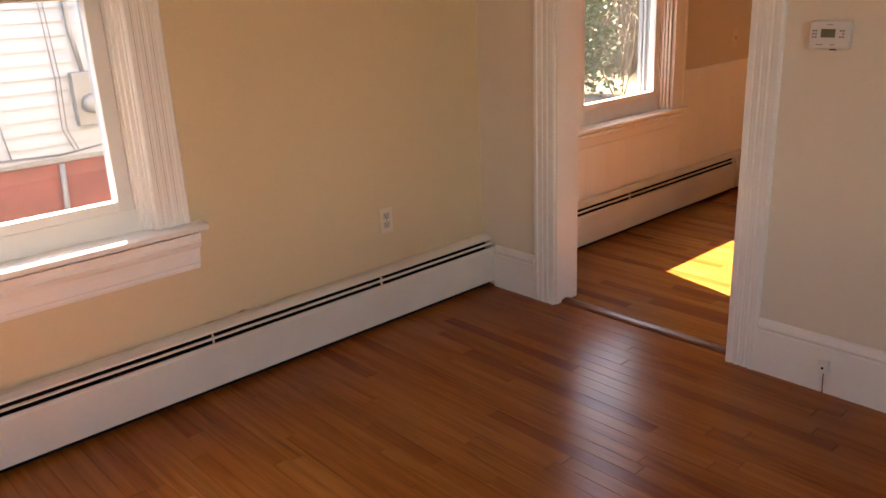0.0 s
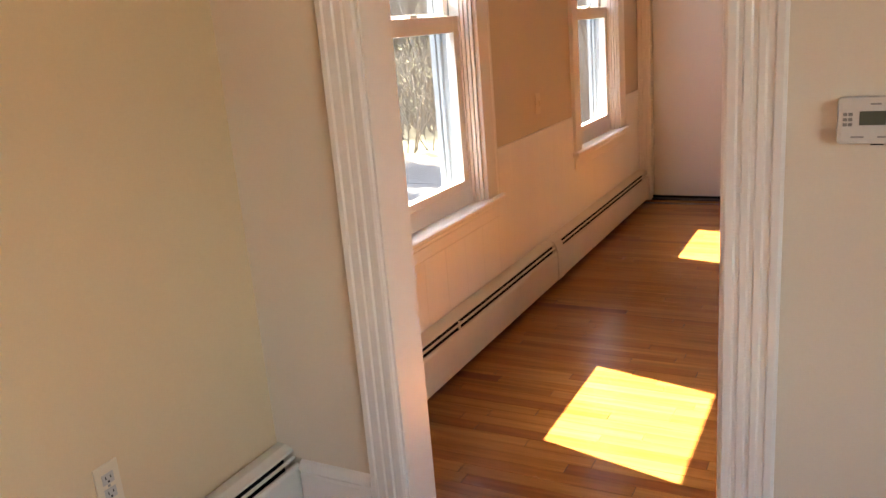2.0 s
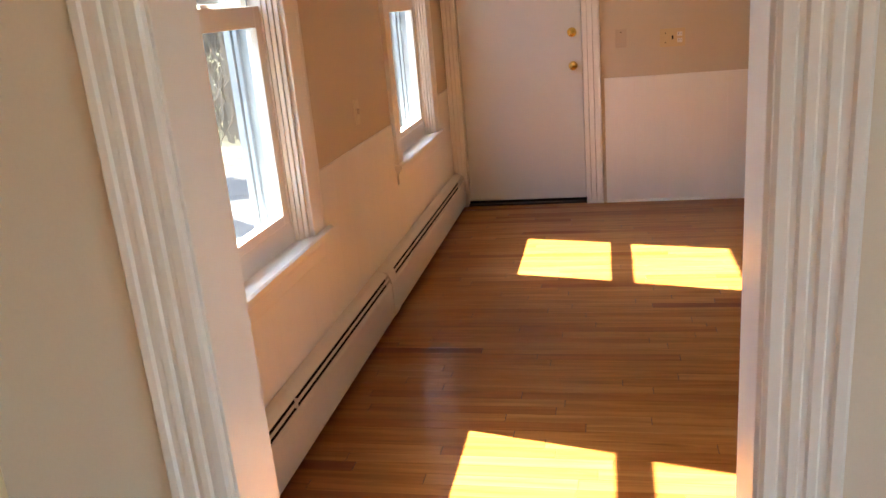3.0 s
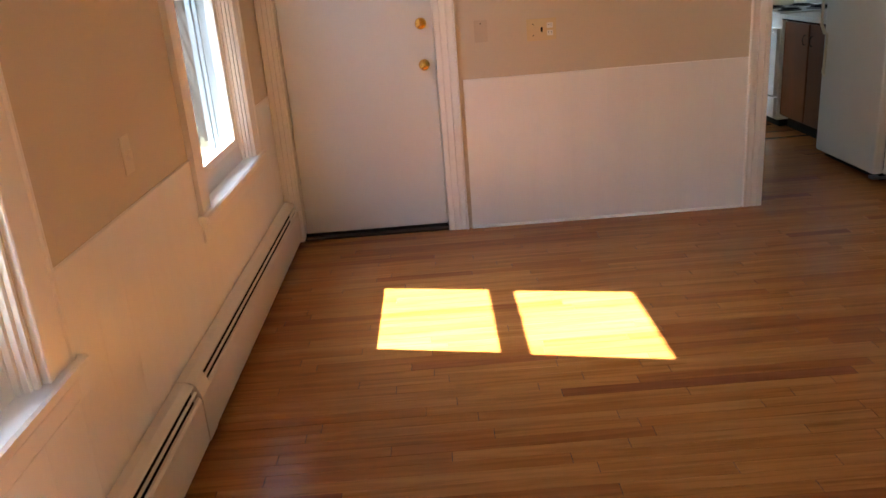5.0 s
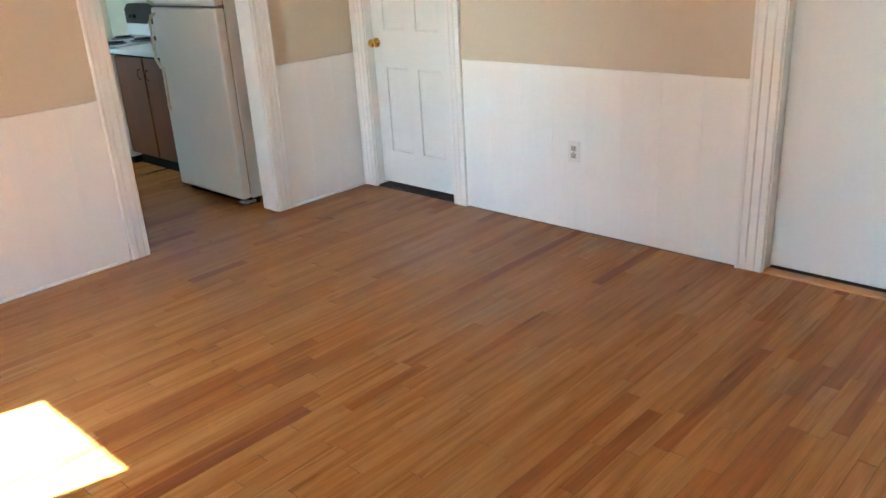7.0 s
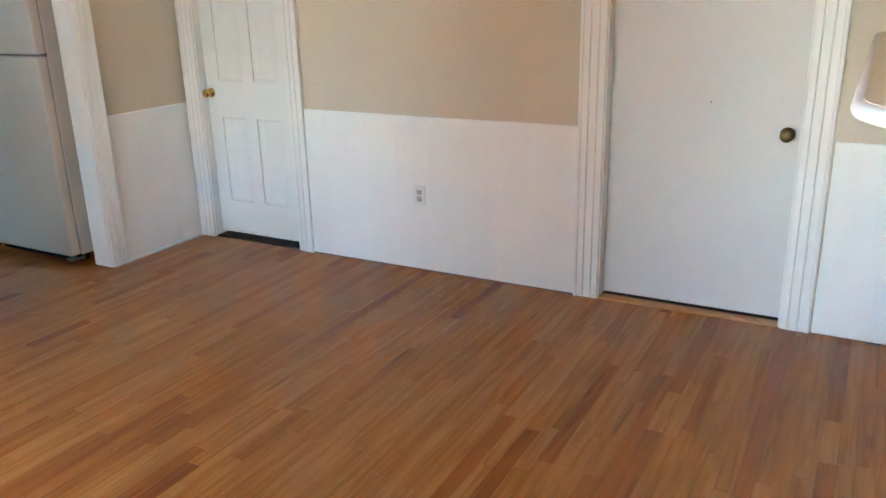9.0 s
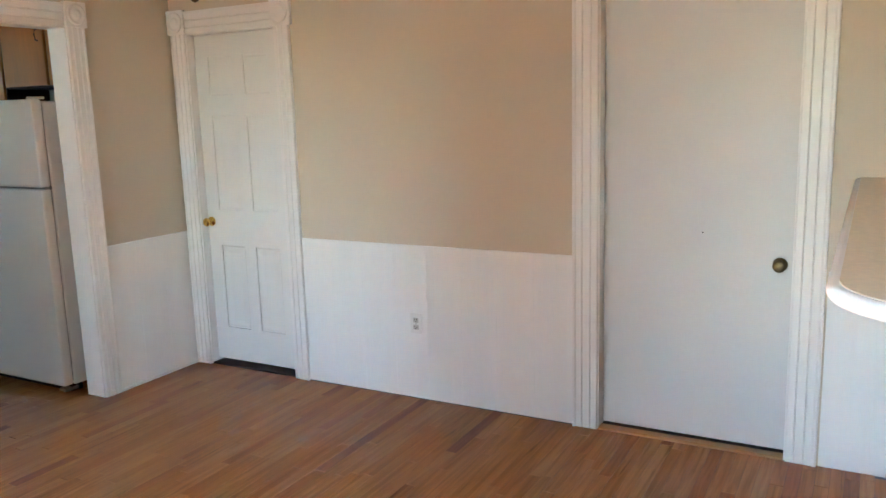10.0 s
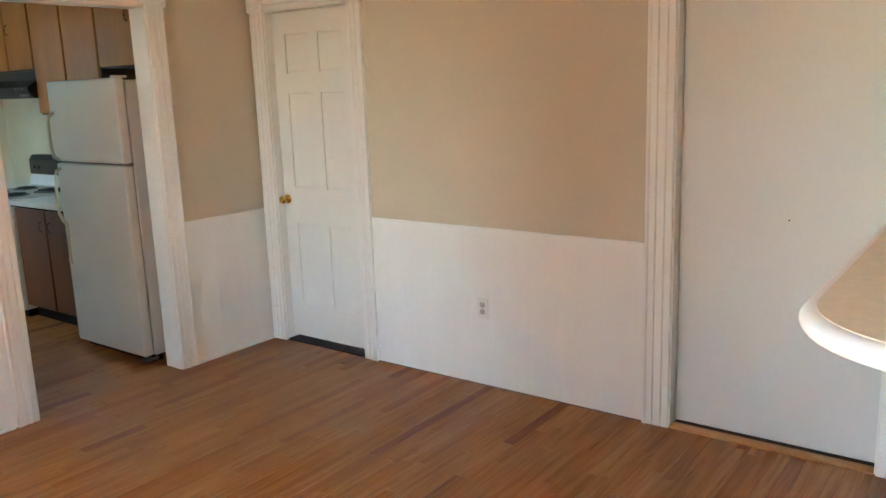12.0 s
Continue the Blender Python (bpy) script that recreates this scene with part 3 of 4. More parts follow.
def window(name, yc, fancy):
    """Double-hung window in the west wall."""
    y0, y1 = yc - WH, yc + WH
    root = thing(name, (W, yc, WZ0), "white double-hung window with sunlit sill", "window", "", "structure")
    sash(root, -2.145, -2.105, yc, .735, 1.502, .036, .07)
    sash(root, -2.19, -2.15, yc, 1.455, 2.305, .06, .045)
    for sy, a in ((1, y0), (-1, y1)):
        for x0, x1, d in ((W0 - .02, -2.195, .052), (-2.195, -2.148, .049), (-2.148, -2.100, .047), (-2.100, -2.085, .038), (-2.085, -2.070, .026), (-2.070, W + .004, .012)):
            b = a + sy * d
            part("jamb", boxes((x0, x1, min(a, b), max(a, b), WZ0, WZ1 - .02), bevel=.0015), M_STORM if x1 < -2.14 else M_WHITE, root)
        b = a + sy * .075
        part("storm_track", boxes((W0 - .045, W0 - .021, min(a, b), max(a, b), WZ0 + .05, WZ1 - .02), (W0 - .012, W0 + .003, min(a + sy * .052, b), max(a + sy * .052, b), WZ0 + .05, WZ1 - .02), bevel=.002), M_STORM, root, "bluish aluminium storm window track")
    # Unseen bar added at the head to cut off the floor sun patch.
    part("patch_trim_bar", boxes((W0 - .045, W0 - .021, y0, y1, 2.277, WZ1)), M_STORM, root, "unseen bluish bar added to trim the sun patch")
    part("head_jamb", boxes((W0 - .02, W + .004, y0, y1, WZ1 - .022, WZ1)), M_WHITE, root)
    part("sub_sill", extrude([(W0 - .05, .62), (W0 - .05, .665), (-2.15, .735), (-2.105, .735), (-2.098, .66), (-2.098, .62)], y1 - y0 - .02, axes((0, y1 - .01, 0), Vector((1, 0, 0)), Vector((0, 0, 1)), Vector((0, -1, 0)))), M_WHITE, root)
    sz, w = 0.657, 0.125
    out = W + (.07 if fancy else .045)
    part("window_sill", extrude([(-2.10, sz - .025), (-2.10, sz), (out - .008, sz), (out, sz - .006), (out, sz - .02), (out - .008, sz - .027), (W, sz - .03)], WH * 2 + 2 * w + .07, axes((0, yc + WH + w + .035, 0), Vector((1, 0, 0)), Vector((0, 0, 1)), Vector((0, -1, 0)))), M_WHITE, root)
    if fancy:
        ap = [(0, .48), (.008, .48), (.012, .49), (.012, .50), (.018, .505), (.02, .54), (.028, .56), (.045, .575), (.055, .59), (.048, .60), (.052, .622), (0, .622)]
    else:
        ap = [(0, .545), (.012, .545), (.016, .552), (.016, .60), (.024, .61), (.024, .622), (0, .622)]
    part("apron", extrude([(W + d, z) for d, z in ap], WH * 2 + 2 * w + .02, axes((0, yc + WH + w + .01, 0), Vector((1, 0, 0)), Vector((0, 0, 1)), Vector((0, -1, 0)))), M_WHITE, root)
    prof = FLUTE if fancy else [(0, 0), (0, .016), (.004, .019), (.10, .019), (.106, .024), (.118, .024), (.118, 0)]
    for s in (1, -1):
        part("side_casing", extrude([(yc + s * (WH - .006 + (0 if fancy else .018) + u), d) for u, d in scaled(prof, w)], WZ1 - sz, axes((W, 0, sz), Vector((0, 1, 0)), Vector((1, 0, 0)), Vector((0, 0, 1)))), M_WHITE, root)
    part("head_casing", extrude([(WZ1 + u, d) for u, d in scaled(prof, w)], WH * 2 + 2 * w + (-.012 if fancy else .024), axes((W, yc - WH - w + (.006 if fancy else -.012), 0), Vector((0, 0, 1)), Vector((1, 0, 0)), Vector((0, 1, 0)))), M_WHITE, root)
    part("sash_lock", boxes((-2.14, -2.11, yc - .03, yc + .03, 1.502, 1.514), bevel=.003), M_WHITE, root)
    return root


window("window_1", WIN[0], True)
window("window_2", WIN[1], False)
window("window_3", WIN[2], False)

# ---- baseboards of the first room ----
BB = [(0, 0), (.018, 0), (.018, .165), (.014, .172), (.016, .18), (.024, .186), (.02, .196), (.010, .208), (0, .212)]
for i, (a, b) in enumerate(((W + .092, D1X0 - .108), (D1X1 + .108, E_))):
    setting("baseboard_%d" % (i + 1), extrude(BB, b - a, axes((a, P0, 0), Vector((0, -1, 0)), Vector((0, 0, 1)), Vector((1, 0, 0)))), M_WHITE, "tall white painted baseboard with moulded top", "baseboard")
setting("baseboard_3", extrude(BB, P0 - S - .03, axes((E_, S, 0), Vector((-1, 0, 0)), Vector((0, 0, 1)), Vector((0, 1, 0)))), M_WHITE, "tall white painted baseboard with moulded top", "baseboard")


# ---- baseboard heaters ----
def heater(y0, y1, slots, label, bracket=()):
    """Hot-water baseboard heater on the west wall; slots: stretches with the louvre open."""
    root = thing("baseboard_heater", (W, y0, 0), label, "heater", "baseboard heaters")
    yv = Vector((0, 1, 0))

    def run(profile, a, b):
        return extrude([(W + d * 1.28, z * 1.07) for d, z in profile], b - a, axes((0, a, 0), Vector((1, 0, 0)), Vector((0, 0, 1)), yv))

    part("back_plate", run([(.007, .004), (.007, .24), (.012, .24), (.012, .004)], y0, y1), M_HEAT, root)
    # Near-black core and foot paint the shade behind the slots and underneath.
    part("core", boxes((W + .017, W + .030, y0 + .01, y1 - .01, .012, .235), (W + .030, W + .060, y0 + .01, y1 - .01, .012, .13)), M_DARK, root, "near-black filler painting the shade inside the heater")
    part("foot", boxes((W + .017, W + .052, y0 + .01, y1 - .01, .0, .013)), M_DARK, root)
    part("front_panel", run([(.054, .028), (.058, .024), (.066, .028), (.066, .174), (.062, .184), (.056, .186), (.055, .183), (.060, .172), (.060, .032)], y0, y1), M_HEAT, root)
    part("top_cover", run([(.012, .236), (.012, .240), (.030, .238), (.050, .227), (.052, .221), (.049, .220), (.046, .223), (.028, .233)], y0, y1), M_HEAT, root)
    part("louvre", run([(.050, .201), (.057, .200), (.058, .205), (.052, .208)], y0 + .004, y1 - .004), M_HEAT, root)
    cur = y0
    for a, b in [*slots, (y1, y1)]:
        if a - cur > .012:
            part("joint_cover", run([(.050, .026), (.0675, .026), (.0675, .178), (.063, .197), (.057, .218), (.050, .231), (.038, .236)], cur, a), M_HEAT, root)
        cur = b
    for b in bracket:
        part("clip", boxes((W + .064, W + .074, b - .0025, b + .0025, .198, .234)), M_HEAT, root)
    return root


heater(S + .02, P0 - .004, [(S + .03, P0 - .012)], "long cream enamel baseboard heater under the window", (.9, 1.65, 2.45))
heater(P1 + .03, 5.515, [(P1 + .04, 5.505)], "cream enamel baseboard heater along the wainscot", (4.3,))
heater(5.520, N - .03, [(5.62, N - .04)], "cream enamel baseboard heater ending beside the outside door")


# ---- wall plates and controls ----
def plate_box(mk, u, z, w, h, t, bevel=.002, lift=0.0):
    p, q = mk(u - w / 2, lift, z - h / 2), mk(u + w / 2, lift + t, z + h / 2)
    return boxes((min(p.x, q.x), max(p.x, q.x), min(p.y, q.y), max(p.y, q.y), p.z, q.z), bevel=bevel)


def outlet(mk, u, z, lift, label, plate=None):
    root = thing("wall_outlet", mk(u, lift, z), label, "outlet", "wall outlets")
    part("cover_plate", plate_box(mk, u, z, .07, .115, .005, .002, lift), plate or M_PLASTIC, root)
    for dz in (-.02, .02):
        s = part("socket", plate_box(mk, u, z + dz, .033, .028, .0025, .001, lift + .005), M_SOCKET, root)
        for du, h in ((-.007, .009), (.007, .007)):
            part("slot", plate_box(mk, u + du, z + dz + .003, .0025, h, .0006, 0, lift + .0075), M_DARK, s)
        part("slot", plate_box(mk, u, z + dz - .008, .005, .005, .0006, 0, lift + .0075), M_DARK, s)
    part("screw", plate_box(mk, u, z, .006, .006, .001, 0, lift + .005), M_GREY, root)
    return root


outlet(on_west, 2.55, .458, 0, "cream duplex wall outlet on the cream wall", mat("cream_plastic", (0.72, 0.62, 0.46), 0.4, vary=0.02))
outlet(on_east, 5.967, .445, .006, "white duplex wall outlet in the wainscot")

ws = thing("light_switch", on_west(5.535, 0, 1.02), "yellowed cream single switch plate on the tan wall", "switch")
part("cover_plate", plate_box(on_west, 5.535, 1.02, .07, .115, .005), M_AGED, ws)
part("toggle", plate_box(on_west, 5.535, 1.022, .010, .024, .014, .002, .005), M_AGED, ws)

bp_ = thing("blank_plate", on_north(-.846, 0, 1.128), "blank wall plate painted over in tan, slightly tilted", "wall plate")
q = part("cover_plate", plate_box(on_north, -.846, 1.128, .072, .118, .006), M_TANPLATE, bp_)
part("screw", plate_box(on_north, -.846, 1.168, .006, .006, .001, 0, .006), M_DARK, bp_)

sp = thing("switch_plate", on_north(-.512, 0, 1.112), "ivory three-gang plate with switch and outlet", "switch")
part("cover_plate", plate_box(on_north, -.512, 1.112, .163, .118, .006), M_IVORY, sp)
for dz in (-.03, .03):
    part("screw", plate_box(on_north, -.558, 1.112 + dz, .006, .006, .001, 0, .006), M_DARK, sp)
part("toggle", plate_box(on_north, -.512, 1.112, .010, .024, .010, .001, .006), M_DARK, sp, "dark brown toggle")
for dz in (-.02, .02):
    s = part("socket", plate_box(on_north, -.466, 1.112 + dz, .032, .028, .003, .001, .006), M_PLASTIC, sp)
    for du in (-.007, .007):
        part("slot", plate_box(on_north, -.466 + du, 1.115 + dz, .003, .008, .0006, 0, .009), M_DARK, s)

th = thing("thermostat", on_part(-.468, 0, 1.227), "white programmable thermostat with a small screen", "thermostat")
part("case", plate_box(on_part, -.468, 1.227, .126, .088, .026, .008), M_THERMO, th)
part("screen", plate_box(on_part, -.472, 1.232, .044, .026, .001, 0, .026), M_LCD, th, "grey-green display")
for du in (-.05, -.041, .034, .043):
    for dz in (-.012, 0, .012):
        if du > 0 and dz == 0 and du < .04:
            continue
        part("button", plate_box(on_part, -.468 + du, 1.230 + dz * .8, .007, .006, .002, .001, .026), M_GREY, th)
for du, dz, w in ((0, .031, .018), (-.028, -.03, .022), (.012, -.03, .014)):
    part("label_bar", plate_box(on_part, -.468 + du, 1.227 + dz, w, .003, .0006, 0, .026), M_GREY, th)
part("wire_hole", plate_box(on_part, -.462, 1.181, .022, .006, .004, .001), M_DARK, th)

jk = thing("phone_jack", on_part(-.366, .018, .105), "white phone jack with a thin wire on the baseboard", "phone jack")
part("case", plate_box(on_part, -.366, .108, .036, .048, .022, .004, .018), M_PLASTIC, jk)
part("port", plate_box(on_part, -.366, .104, .008, .008, .001, 0, .040), M_DARK, jk)
part("wire", tube([on_part(-.366, .024, .086), on_part(-.367, .021, .05), on_part(-.364, .022, .012), on_part(-.366, .021, .002)], .0016), M_DARK, jk)

ch = thing("door_chime", on_east(5.805, 0, 2.41), "white plastic door chime box high on the wall", "door chime")
part("case", plate_box(on_east, 5.805, 2.50, .195, .16, .045, .012), M_PLASTIC, ch)

pc = thing("pull_chain", (.535, 5.62, 1.985), "dark bronze pull chain hanging from the ceiling", "pull chain")
part("chain", tube([(.535, 5.62, CEIL), (.536, 5.621, 2.35), (.535, 5.62, 2.035)], .0028), M_BRONZE, pc)
part("pull", lathe([(.002, 1.965), (.006, 1.955), (.008, 1.94), (.012, 1.915), (.011, 1.905), (.001, 1.90)], Matrix.Translation((.535, 5.62, .08)), 14), M_BRONZE, pc)

M_SCUFF = mat("brown_scuff", (0.25, 0.17, 0.10), 0.7)
for i, (yy, zz) in enumerate(((1.79, .256), (1.65, .252))):
    setting("wall_scuff_%d" % (i + 1), extrude([(yy, zz), (yy + .02, zz + .004), (yy + .045, zz + .004), (yy + .03, zz)], .0012, axes((W, 0, 0), Vector((0, 1, 0)), Vector((0, 0, 1)), Vector((1, 0, 0)))), M_SCUFF, "small dark scuff on the cream wall", "scuff")

# ---- wall shelf beside the doorway ----
sh = thing("wall_shelf", (-.1, P1, 1.386), "beige laminate shelf with rounded white edge", "shelf")


def rounded(x0, x1, y0, y1, r, inset=0.0):
    pts = [(x1, y0), (x1, y1 - inset)]
    for i in range(13):
        a = math.pi / 2 + math.pi / 2 * i / 12
        pts.append((x0 + r + (r - inset) * math.cos(a), y1 - r + (r - inset) * math.sin(a)))
    return pts + [(x0 + inset, y0)]


SX, SY, SR = -.418, 3.794, .14
edge, rings = bmesh.new(), []
for ins, h in ((.010, 0), (.004, .002), (.001, .006), (0, .010), (.001, .014), (.004, .018), (.009, .0205), (.014, .021)):
    rings.append([edge.verts.new((x, y, 1.398 + h)) for x, y in rounded(SX, 1.1, P1 + .002, SY, SR, ins)])
for p, q in zip(rings, rings[1:]):
    for k in range(len(p)):
        edge.faces.new((p[k], p[(k + 1) % len(p)], q[(k + 1) % len(p)], q[k])).smooth = True
edge.faces.new(rings[0][::-1])
edge.faces.new(rings[-1])
bmesh.ops.recalc_face_normals(edge, faces=edge.faces[:])
part("edge", edge, M_WHITE, sh, "white painted rounded edge")
part("top", extrude(rounded(SX, 1.1, P1 + .002, SY, SR, .015), .0022, Matrix.Translation((0, 0, 1.418))), M_SHELF, sh, "beige laminate top")


# ---- kitchen ----
FX, FY0, FY1, FZ = 1.543, 7.925, 8.69, 1.752
fr = thing("refrigerator", (2.0, 8.4, 0), "white two-door top-freezer refrigerator", "refrigerator")
part("body", boxes((FX + .075, E_ - .03, FY0 + .006, FY1 - .006, .05, FZ - .012), bevel=.012), M_FRIDGE, fr)
part("gasket", boxes((FX + .062, FX + .076, FY0 + .018, FY1 - .018, .08, FZ - .03)), M_GASKET, fr, "grey rubber door seal")
fd = part("freezer_door", boxes((FX, FX + .064, FY0, FY1, 1.253, FZ), bevel=.014), M_FRIDGE, fr)
rd = part("fridge_door", boxes((FX, FX + .064, FY0, FY1, .058, 1.240), bevel=.014), M_FRIDGE, fr)
part("divider", boxes((FX + .03, FX + .075, FY0 + .01, FY1 - .01, 1.238, 1.255)), M_GASKET, fr)
part("base_grille", boxes((FX + .06, FX + .09, FY0 + .02, FY1 - .02, .012, .058)), M_DARK, fr, "black base grille")
for y in (FY0 + .06, FY1 - .06):
    part("foot", lathe([(.02, 0), (.02, .05)], Matrix.Translation((FX + .14, y, 0)), 12), M_DARK, fr)
    part("foot", lathe([(.02, 0), (.02, .05)], Matrix.Translation((E_ - .12, y, 0)), 12), M_DARK, fr)
hy = FY1 - .045
M_HANDLE = mat("cream_plastic_handle", (0.74, 0.70, 0.58), 0.35, vary=0.03)
part("handle", tube([(FX + .004, hy, 1.56), (FX - .03, hy, 1.54), (FX - .045, hy, 1.50), (FX - .045, hy, 1.34), (FX - .03, hy, 1.28), (FX + .004, hy, 1.26)], .011, seg=8), M_HANDLE, fd, "cream handle")
part("handle", tube([(FX + .004, hy, 1.205), (FX - .03, hy, 1.19), (FX - .045, hy, 1.15), (FX - .045, hy, .92), (FX - .02, hy, .86), (FX + .002, hy, .85), (FX - .012, hy, .60), (FX + .004, hy, .58)], .011, seg=8), M_HANDLE, rd, "cream handle")
for y in (FY0 + .04,):
    part("hinge_cover", boxes((FX + .02, FX + .10, y - .02, y + .03, FZ, FZ + .014), bevel=.004), M_FRIDGE, fr)
    part("bottom_hinge", boxes((FX + .012, FX + .10, y - .03, y + .03, .022, .039)), M_GASKET, fr)


def bow_pull(root, x, y, z, h=.075):
    part("handle", tube([(x + .002, y, z + h / 2), (x - .016, y, z + h * .42), (x - .022, y, z), (x - .016, y, z - h * .42), (x + .002, y, z - h / 2)], .0045), M_BLACKMET, root, "dark bow handle")


def cabinet(y0, y1, z0, z1, xf, doors, material, label, base=False, pulls=(), group="kitchen cabinets"):
    root = thing("kitchen_cabinet", ((xf + E_) / 2, y0, z0 if not base else 0), label, "cabinet", group)
    # Carcass coloured dark so the gaps between doors read as dark lines.
    part("body", boxes((xf + .02, E_ - .004, y0 + .001, y1 - .001, z0, z1)), M_CABFRAME, root, "dark brown carcass")
    if base:
        part("toe_kick", boxes((xf + .075, xf + .085, y0, y1, 0, z0), (xf + .2, E_ - .05, y0 + .02, y1 - .02, 0, z0)), M_DARK, root)
    w = (y1 - y0) / doors
    for i in range(doors):
        a, b = y0 + i * w + .011, y0 + (i + 1) * w - .011
        d = part("door", boxes((xf, xf + .018, a, b, z0 + .012, z1 - .012), bevel=.004), material, root)
        if i < len(pulls) and pulls[i]:
            bow_pull(d, xf, a + .05 if pulls[i] < 0 else b - .05, z1 - .13 if base else z0 + .13 if z1 - z0 > .7 else (z0 + z1) / 2)
    return root


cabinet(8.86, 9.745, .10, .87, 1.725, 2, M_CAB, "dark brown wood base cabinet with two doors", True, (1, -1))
ct = thing("countertop", (2.05, 9.3, .87), "pale laminate countertop with dark front edge", "countertop")
part("top", boxes((1.695, E_ - .003, 8.855, 9.748, .882, .915), bevel=.004), M_CTOP, ct)
part("edge_band", boxes((1.705, E_ - .003, 8.857, 9.746, .871, .882)), M_DARK, ct)
part("splash", boxes((E_ - .022, E_ - .003, 8.857, 9.746, .915, 1.01), bevel=.003), M_CTOP, ct)
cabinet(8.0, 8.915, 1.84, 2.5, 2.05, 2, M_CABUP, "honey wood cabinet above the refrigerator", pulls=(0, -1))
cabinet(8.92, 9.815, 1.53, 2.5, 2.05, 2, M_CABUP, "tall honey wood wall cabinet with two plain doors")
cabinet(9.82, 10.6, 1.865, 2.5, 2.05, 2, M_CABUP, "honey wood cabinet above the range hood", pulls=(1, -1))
hd = thing("range_hood", (2.15, 10.15, 1.66), "black range hood under the wall cabinet", "range hood")
part("shell", extrude([(2.00, 1.70), (1.985, 1.715), (1.985, 1.745), (2.08, 1.80), (2.08, 1.862), (E_ - .004, 1.862), (E_ - .004, 1.66), (2.03, 1.66)], .78, axes((0, 10.6, 0), Vector((1, 0, 0)), Vector((0, 0, 1)), Vector((0, -1, 0)))), M_BLACK, hd)
for y in (9.9, 9.95, 10.0):
    part("button", boxes((1.980, 1.987, y - .012, y + .012, 1.724, 1.736)), M_GREY, hd)
part("label_strip", boxes((2.000, 2.010, 9.84, 9.98, 1.672, 1.692)), M_GASKET, hd)
rg = thing("range", (2.0, 10.1, 0), "white electric range with black back panel and coils", "range")
part("body", boxes((1.71, E_ - .02, 9.752, 10.52, .06, .905), bevel=.005), M_RANGE, rg)
part("cooktop", boxes((1.69, E_ - .02, 9.752, 10.52, .905, .925), bevel=.006), M_RANGE, rg)
part("oven_door", boxes((1.675, 1.708, 9.765, 10.507, .26, .80), bevel=.006), M_RANGE, rg)
part("oven_handle", tube([(1.676, 9.82, .77), (1.645, 9.83, .77), (1.645, 10.44, .77), (1.676, 10.45, .77)], .009), M_RANGE, rg)
part("drawer", boxes((1.68, 1.708, 9.765, 10.507, .08, .245), bevel=.006), M_RANGE, rg)
part("kick", boxes((1.74, E_ - .05, 9.77, 10.5, 0, .06)), M_DARK, rg)
bg = part("back_panel", extrude([(2.27, .925), (2.245, .94), (2.265, 1.02), (2.275, 1.13), (2.30, 1.16), (E_ - .02, 1.16), (E_ - .02, .925)], .765, axes((0, 10.519, 0), Vector((1, 0, 0)), Vector((0, 0, 1)), Vector((0, -1, 0)))), M_RANGE, rg)
part("control_glass", extrude([(2.266, 1.03), (2.255, 1.032), (2.255, 1.15), (2.285, 1.19), (E_ - .03, 1.19), (E_ - .03, 1.03)], .74, axes((0, 10.505, 0), Vector((1, 0, 0)), Vector((0, 0, 1)), Vector((0, -1, 0)))), M_BLACK, bg, "black control panel")
for y in (9.84, 9.92, 10.34, 10.42):
    part("dial", lathe([(.018, 0), (.018, .012), (.012, .02), (.001, .021)], axes((2.256, y, 1.09), Vector((0, 1, 0)), Vector((0, 0, 1)), Vector((-1, 0, 0))), 16), M_BLACK, bg)
for x, y, r in ((1.85, 9.95, .075), (1.85, 10.33, .095), (2.11, 9.95, .095), (2.11, 10.33, .075)):
    b = part("burner", lathe([(r + .02, .925), (r + .02, .929), (r + .012, .930), (r, .926), (.001, .926)], Matrix.Translation((x, y, 0)), 24), M_COIL, rg, "black burner pan")
    part("coil", tube([(x + (.015 + (r - .02) * i / 60) * math.cos(i * .42), y + (.015 + (r - .02) * i / 60) * math.sin(i * .42), .938) for i in range(61)], .006, seg=5), M_COIL, b)
outlet(on_east, 9.9, 1.28, 0, "white wall outlet above the kitchen counter")

# ---- windows behind the walker, plain frames ----
for i, yy in enumerate((-.95, 1.05)):
    rw = thing("window_%d" % (5 + i), (E_, yy, .7), "plain window with white frame", "window", "", "structure")
    part("window_frame", boxes((E_ - .02, E_ + .06, yy - .66, yy - .56, .7, 2.3), (E_ - .02, E_ + .06, yy + .56, yy + .66, .7, 2.3), (E_ - .02, E_ + .06, yy - .56, yy + .56, .66, .74), (E_ - .02, E_ + .06, yy - .56, yy + .56, 2.26, 2.34), (E_ + .01, E_ + .05, yy - .56, yy + .56, 1.47, 1.53)), M_WHITE, rw)
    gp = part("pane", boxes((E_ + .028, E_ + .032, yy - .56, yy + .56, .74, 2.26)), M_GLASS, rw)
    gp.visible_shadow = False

# ---- kitchen windows, out of view; west one added to brighten the kitchen ----
kwn = thing("window_4", (-.2, 10.4, 1.0), "out-of-view plain kitchen window with white frame", "window", "", "structure")
part("window_frame", boxes((-.26, -.18, 10.06, 10.94, .96, 1.03), (-.26, -.18, 10.06, 10.94, 1.82, 1.89), (-.26, -.18, 10.06, 10.14, 1.03, 1.82), (-.26, -.18, 10.86, 10.94, 1.03, 1.82)), M_WHITE, kwn)
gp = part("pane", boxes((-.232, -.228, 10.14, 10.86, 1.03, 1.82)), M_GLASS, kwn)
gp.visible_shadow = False

